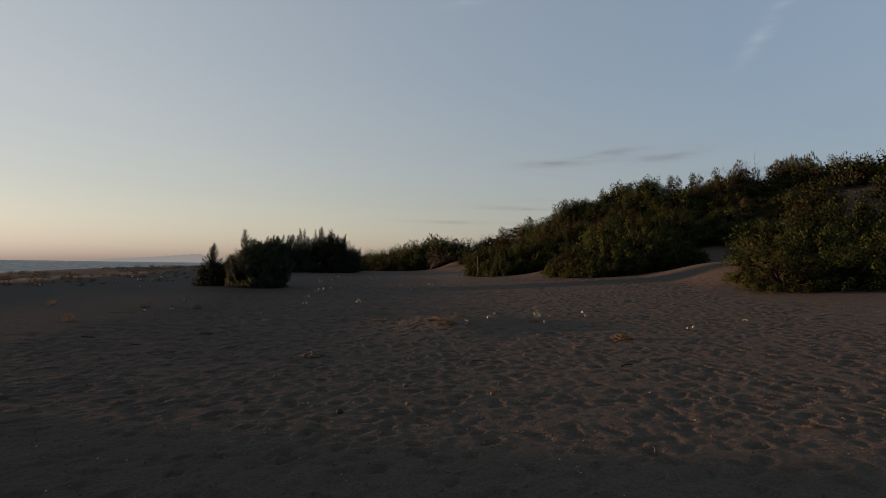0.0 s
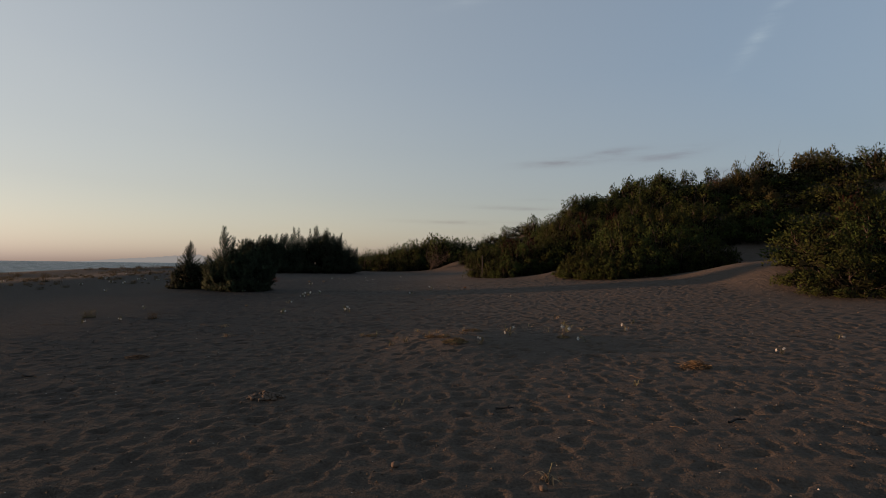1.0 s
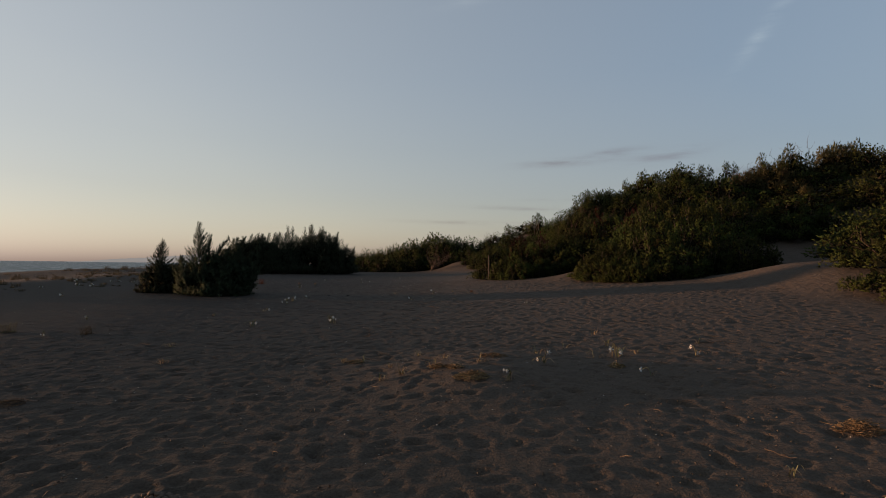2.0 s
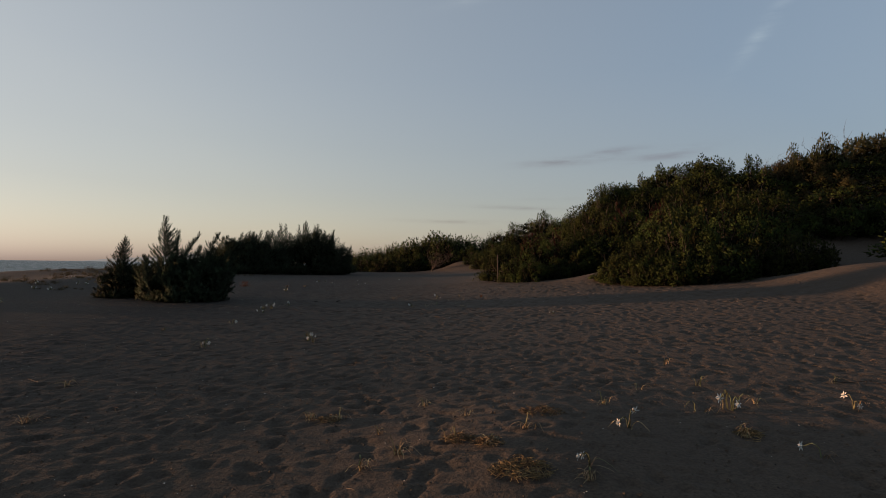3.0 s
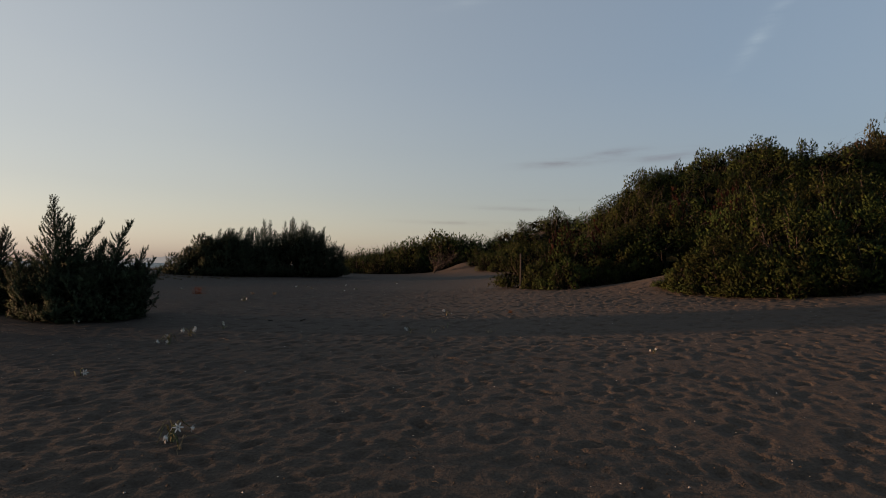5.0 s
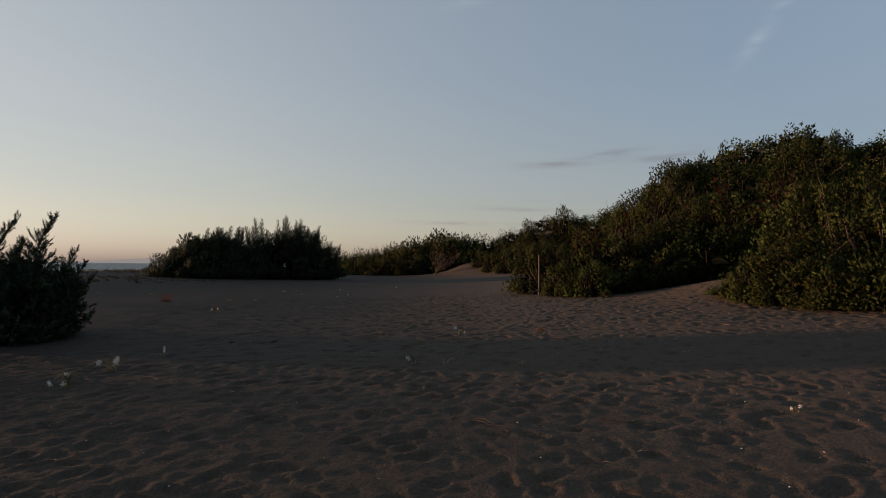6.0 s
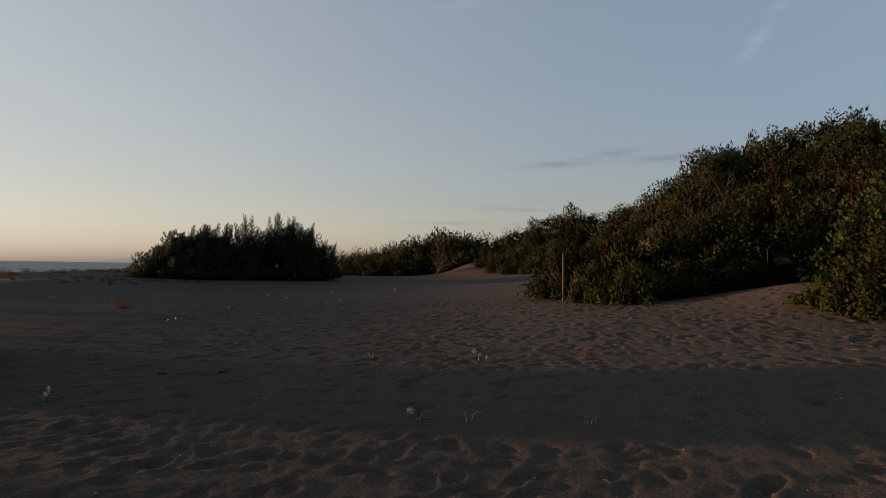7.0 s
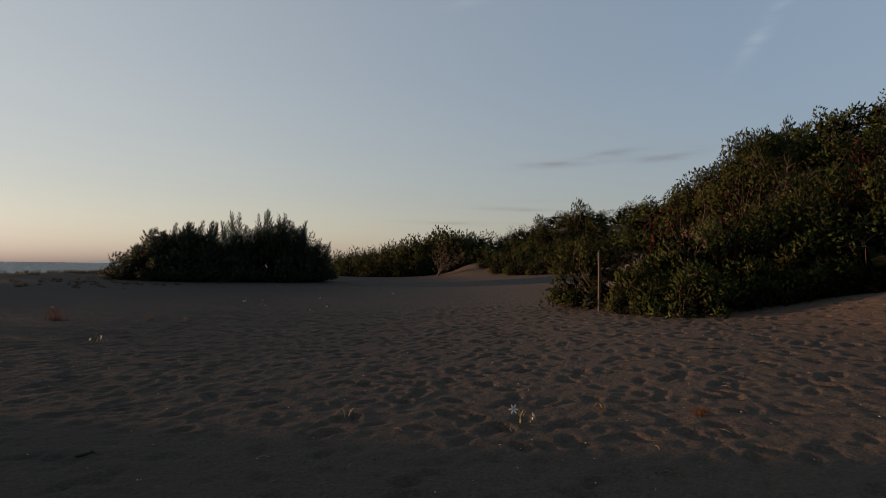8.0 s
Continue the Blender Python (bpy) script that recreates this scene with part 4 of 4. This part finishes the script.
litter_mound(1, 3.33, 10.64, 0.24, 0.11, 260)
litter_mound(3, 0.07, 12.67, 0.26, 0.08, 240)
litter_mound(4, -0.36, 13.36, 0.16, 0.05, 100)
litter_mound(5, 0.45, 14.13, 0.26, 0.04, 120)
litter_mound(6, -1.6, 14.3, 0.14, 0.04, 70)
litter_mound(7, 2.13, 13.62, 0.15, 0.05, 90)
litter_mound(8, -0.12, 13.2, 0.15, 0.05, 80)
litter_mound(9, -5.06, 11.94, 0.22, 0.04, 110)


def twig(seed, x, y, length, turn, mat, label, r=0.006):
    rng = np.random.default_rng(seed)
    p = wander(rng, (-length / 2, 0, 0.012), (length / 2, 0, 0.02), 8, 0.03 * length)
    p[:, 2] = np.abs(p[:, 2]) + 0.008
    pieces = [tube(p, np.linspace(r, r * 0.4, 8), 5)]
    pieces.append(tube([p[4], p[4] + (length * 0.12, length * 0.08, 0.02)], [r * 0.6, r * 0.3], 4))
    ob = new("twig", mesh_of("twig", *join(pieces), mat, True))
    set_down(ob, x, y, turn)
    return tagged(ob, label, "twig", "twigs on the sand")


for i, (x, y, ln, tn) in enumerate([(-0.58, 22.66, 0.34, -0.7), (-0.6, 22.72, 0.26, -0.95), (-4.55, 24.61, 0.36, -0.65), (0.6, 22.64, 0.34, -0.2), (1.63, 24.15, 0.16, -0.6), (-4.2, 23.82, 0.24, -1.1), (4.25, 15.15, 0.6, -0.35),
                                    (2.24, 30.92, 0.4, 0.5), (-2.74, 26.66, 0.3, -0.3), (-0.85, 22.9, 0.18, 1.2), (2.35, 10.15, 0.26, -1.1), (2.0, 8.0, 0.22, -1.2), (-5.6, 15.9, 0.4, -0.7), (-8.8, 15.6, 0.7, 0.05)]):
    twig(i, x, y, ln, tn, TWIGWOOD, "thin dry brown twig lying on sand")
for i, (x, y, ln, tn) in enumerate([(-7.08, 11.27, 0.35, -0.2), (-5.73, 10.5, 0.25, -0.3), (0.5, 8.83, 0.2, -0.1), (2.63, 8.18, 0.22, 0.4), (-4.59, 27.45, 0.1, 0.3), (-3.9, 27.6, 0.12, 0.5)]):
    twig(50 + i, x, y, ln, tn, DARKSTICK, "short dark driftwood stick lying on sand", 0.014)


def lump(seed, r, mat, name):
    bm = bmesh.new()
    bmesh.ops.create_icosphere(bm, subdivisions=2, radius=r)
    for v in bm.verts:
        v.co *= 1 + 0.22 * noise.noise(v.co / r * 1.3 + Vector((seed, 0, 0)))
        v.co.z *= 0.75
    me = bpy.data.meshes.new(name)
    bm.to_mesh(me)
    bm.free()
    me.materials.append(mat)
    me.polygons.foreach_set("use_smooth", [True] * len(me.polygons))
    return me


for i, (x, y, r, mt, lb) in enumerate([(-1.17, 6.08, 0.045, DARKSTICK, "rounded black stone on sand"), (-0.54, 7.3, 0.035, PEBBLE, "brown rounded pebble on sand"), (-0.45, 6.4, 0.03, PEBBLE, "brown rounded pebble on sand"),
                                       (0.55, 6.8, 0.03, PEBBLE, "brown rounded pebble on sand"), (1.3, 9.3, 0.03, PEBBLE, "brown rounded pebble on sand"), (-2.4, 7.9, 0.028, PEBBLE, "brown rounded pebble on sand")]):
    ob = new("pebble", lump(i, r, mt, "pebble"))
    ob.location = (x, y, ground_z(x, y) + r * 0.35)
    tagged(ob, lb, "pebble", "pebbles")

heap = new("pebble_heap")
heap_rng = np.random.default_rng(77)
for i in range(64):
    a, k = heap_rng.uniform(0, 6.28), math.sqrt(heap_rng.uniform(0, 1))
    ob = part("pebble", lump(20 + i, heap_rng.uniform(0.013, 0.026), PEBBLE, "pebble"), heap)
    ob.location = (0.21 * k * math.cos(a), 0.15 * k * math.sin(a), 0.07 * (1 - k) + 0.012)
set_down(heap, -2.23, 9.46)
tagged(heap, "low heap of rounded brown lumps on dark sand", "pebbles")

# a loop of cord at the start of the walk
p = np.array([(0.0, 0.0), (0.06, 0.03), (0.13, 0.02), (0.19, 0.035), (0.26, 0.0), (0.33, -0.03), (0.39, -0.06), (0.44, -0.05), (0.41, -0.02), (0.35, -0.06), (0.42, -0.1)])
ob = new("cord", mesh_of("cord", *tube(np.column_stack([p * 1.2, np.full(len(p), 0.012)]), [0.003] * len(p), 4), STRING, True))
set_down(ob, 2.55, 3.68)
tagged(ob, "thin grey cord lying in loops on sand", "cord")


def scatter(name, seed, n, lo, hi, mat, label, category, x=(-12, 12), y=(2, 44)):
    """Many tiny flakes half buried in the sand."""
    rng = np.random.default_rng(seed)
    px, py = rng.uniform(*x, n), rng.uniform(y[0], y[1], n)
    pz = height(px, py)
    k = rng.uniform(lo, hi, n) * rng.uniform(0.5, 1.0, n)
    base = np.array([(1, 0, 0.1), (-0.5, 0.7, 0.0), (-0.6, -0.7, 0.15), (0, 0, 0.75)])
    a = rng.uniform(0, 6.28, n)
    R = np.stack([np.stack([np.cos(a), -np.sin(a), 0 * a], 1), np.stack([np.sin(a), np.cos(a), 0 * a], 1), np.stack([0 * a, 0 * a, 1 + 0 * a], 1)], 1)
    V = np.einsum("nij,vj->nvi", R, base) * k[:, None, None] + np.stack([px, py, pz + 0.006], 1)[:, None]
    F = (np.arange(n)[:, None, None] * 4 + np.array([(0, 1, 3), (1, 2, 3), (2, 0, 3)])[None]).reshape(-1, 3)
    return tagged(new(name, mesh_of(name, V.reshape(-1, 3), F, mat)), label, category, kind="stuff")


scatter("sand_clod", 6, 9000, 0.008, 0.024, SAND, "small crumbling clods of dark sand", "sand", (-8, 8), (2.5, 19))
scatter("shell_fragment", 7, 3600, 0.004, 0.014, SHELL, "tiny pale shell fragments strewn over dark sand", "shells")
scatter("dark_debris", 8, 3200, 0.006, 0.018, DARKSTICK, "small dark bits of debris strewn over sand", "debris")
scatter("brown_debris", 9, 5200, 0.005, 0.016, PEBBLE, "small brown bits of plant debris strewn over sand", "debris")

bits_rng, bits = np.random.default_rng(12), []
for _ in range(520):
    x, y, a, ln = bits_rng.uniform(-9, 9), bits_rng.uniform(3, 36), bits_rng.uniform(0, 6.28), bits_rng.uniform(0.03, 0.11)
    c = np.array([x, y, ground_z(x, y) + 0.012])
    d = np.array([math.cos(a), math.sin(a), bits_rng.uniform(-0.1, 0.35)]) * ln
    bits.append(tube([c, c + d * 0.5 + (0, 0, 0.01), c + d], [0.0025, 0.003, 0.0015], 3))
tagged(new("straw_bit", mesh_of("straw_bit", *join(bits), STRAW)), "short broken stalks strewn over dark sand", "debris", kind="stuff")

# far hills beyond the sea
m, t, p, out = material("hazy_far_hills")
# the haze is put into an even glow of the hills' own
em = node(t, "ShaderNodeEmission", {"Color": (0.55, 0.505, 0.48, 1), "Strength": 0.18})
t.links.new(em.outputs[0], out.inputs[0])
az = np.linspace(-33.0, -19.0, 90)
ridge = 4 + 20 * np.exp(-((az + 27.5) / 3.2) ** 2) + 30 * np.exp(-((az + 22.8) / 1.3) ** 2) + 26 * np.exp(-((az + 24.5) / 2.0) ** 2)
ridge *= 1.15 * smooth01((az + 33) / 3) * smooth01((-19.0 - az) / 2) * (1 + 0.05 * np.sin(az * 9))
V, F = [], []
for a_, h_ in zip(az, ridge):
    for d_, z_ in ((4300, -3), (4400, h_), (4600, -3)):
        V.append((d_ * math.sin(radians(a_)), d_ * math.cos(radians(a_)), z_))
for i in range(len(az) - 1):
    for k in (0, 1):
        F.append((i * 3 + k, i * 3 + 3 + k, i * 3 + 4 + k, i * 3 + 1 + k))
tagged(new("backdrop_hills", mesh_of("backdrop_hills", V, F, m)), "hazy far hills on the horizon across the sea", "hills", kind="structure")
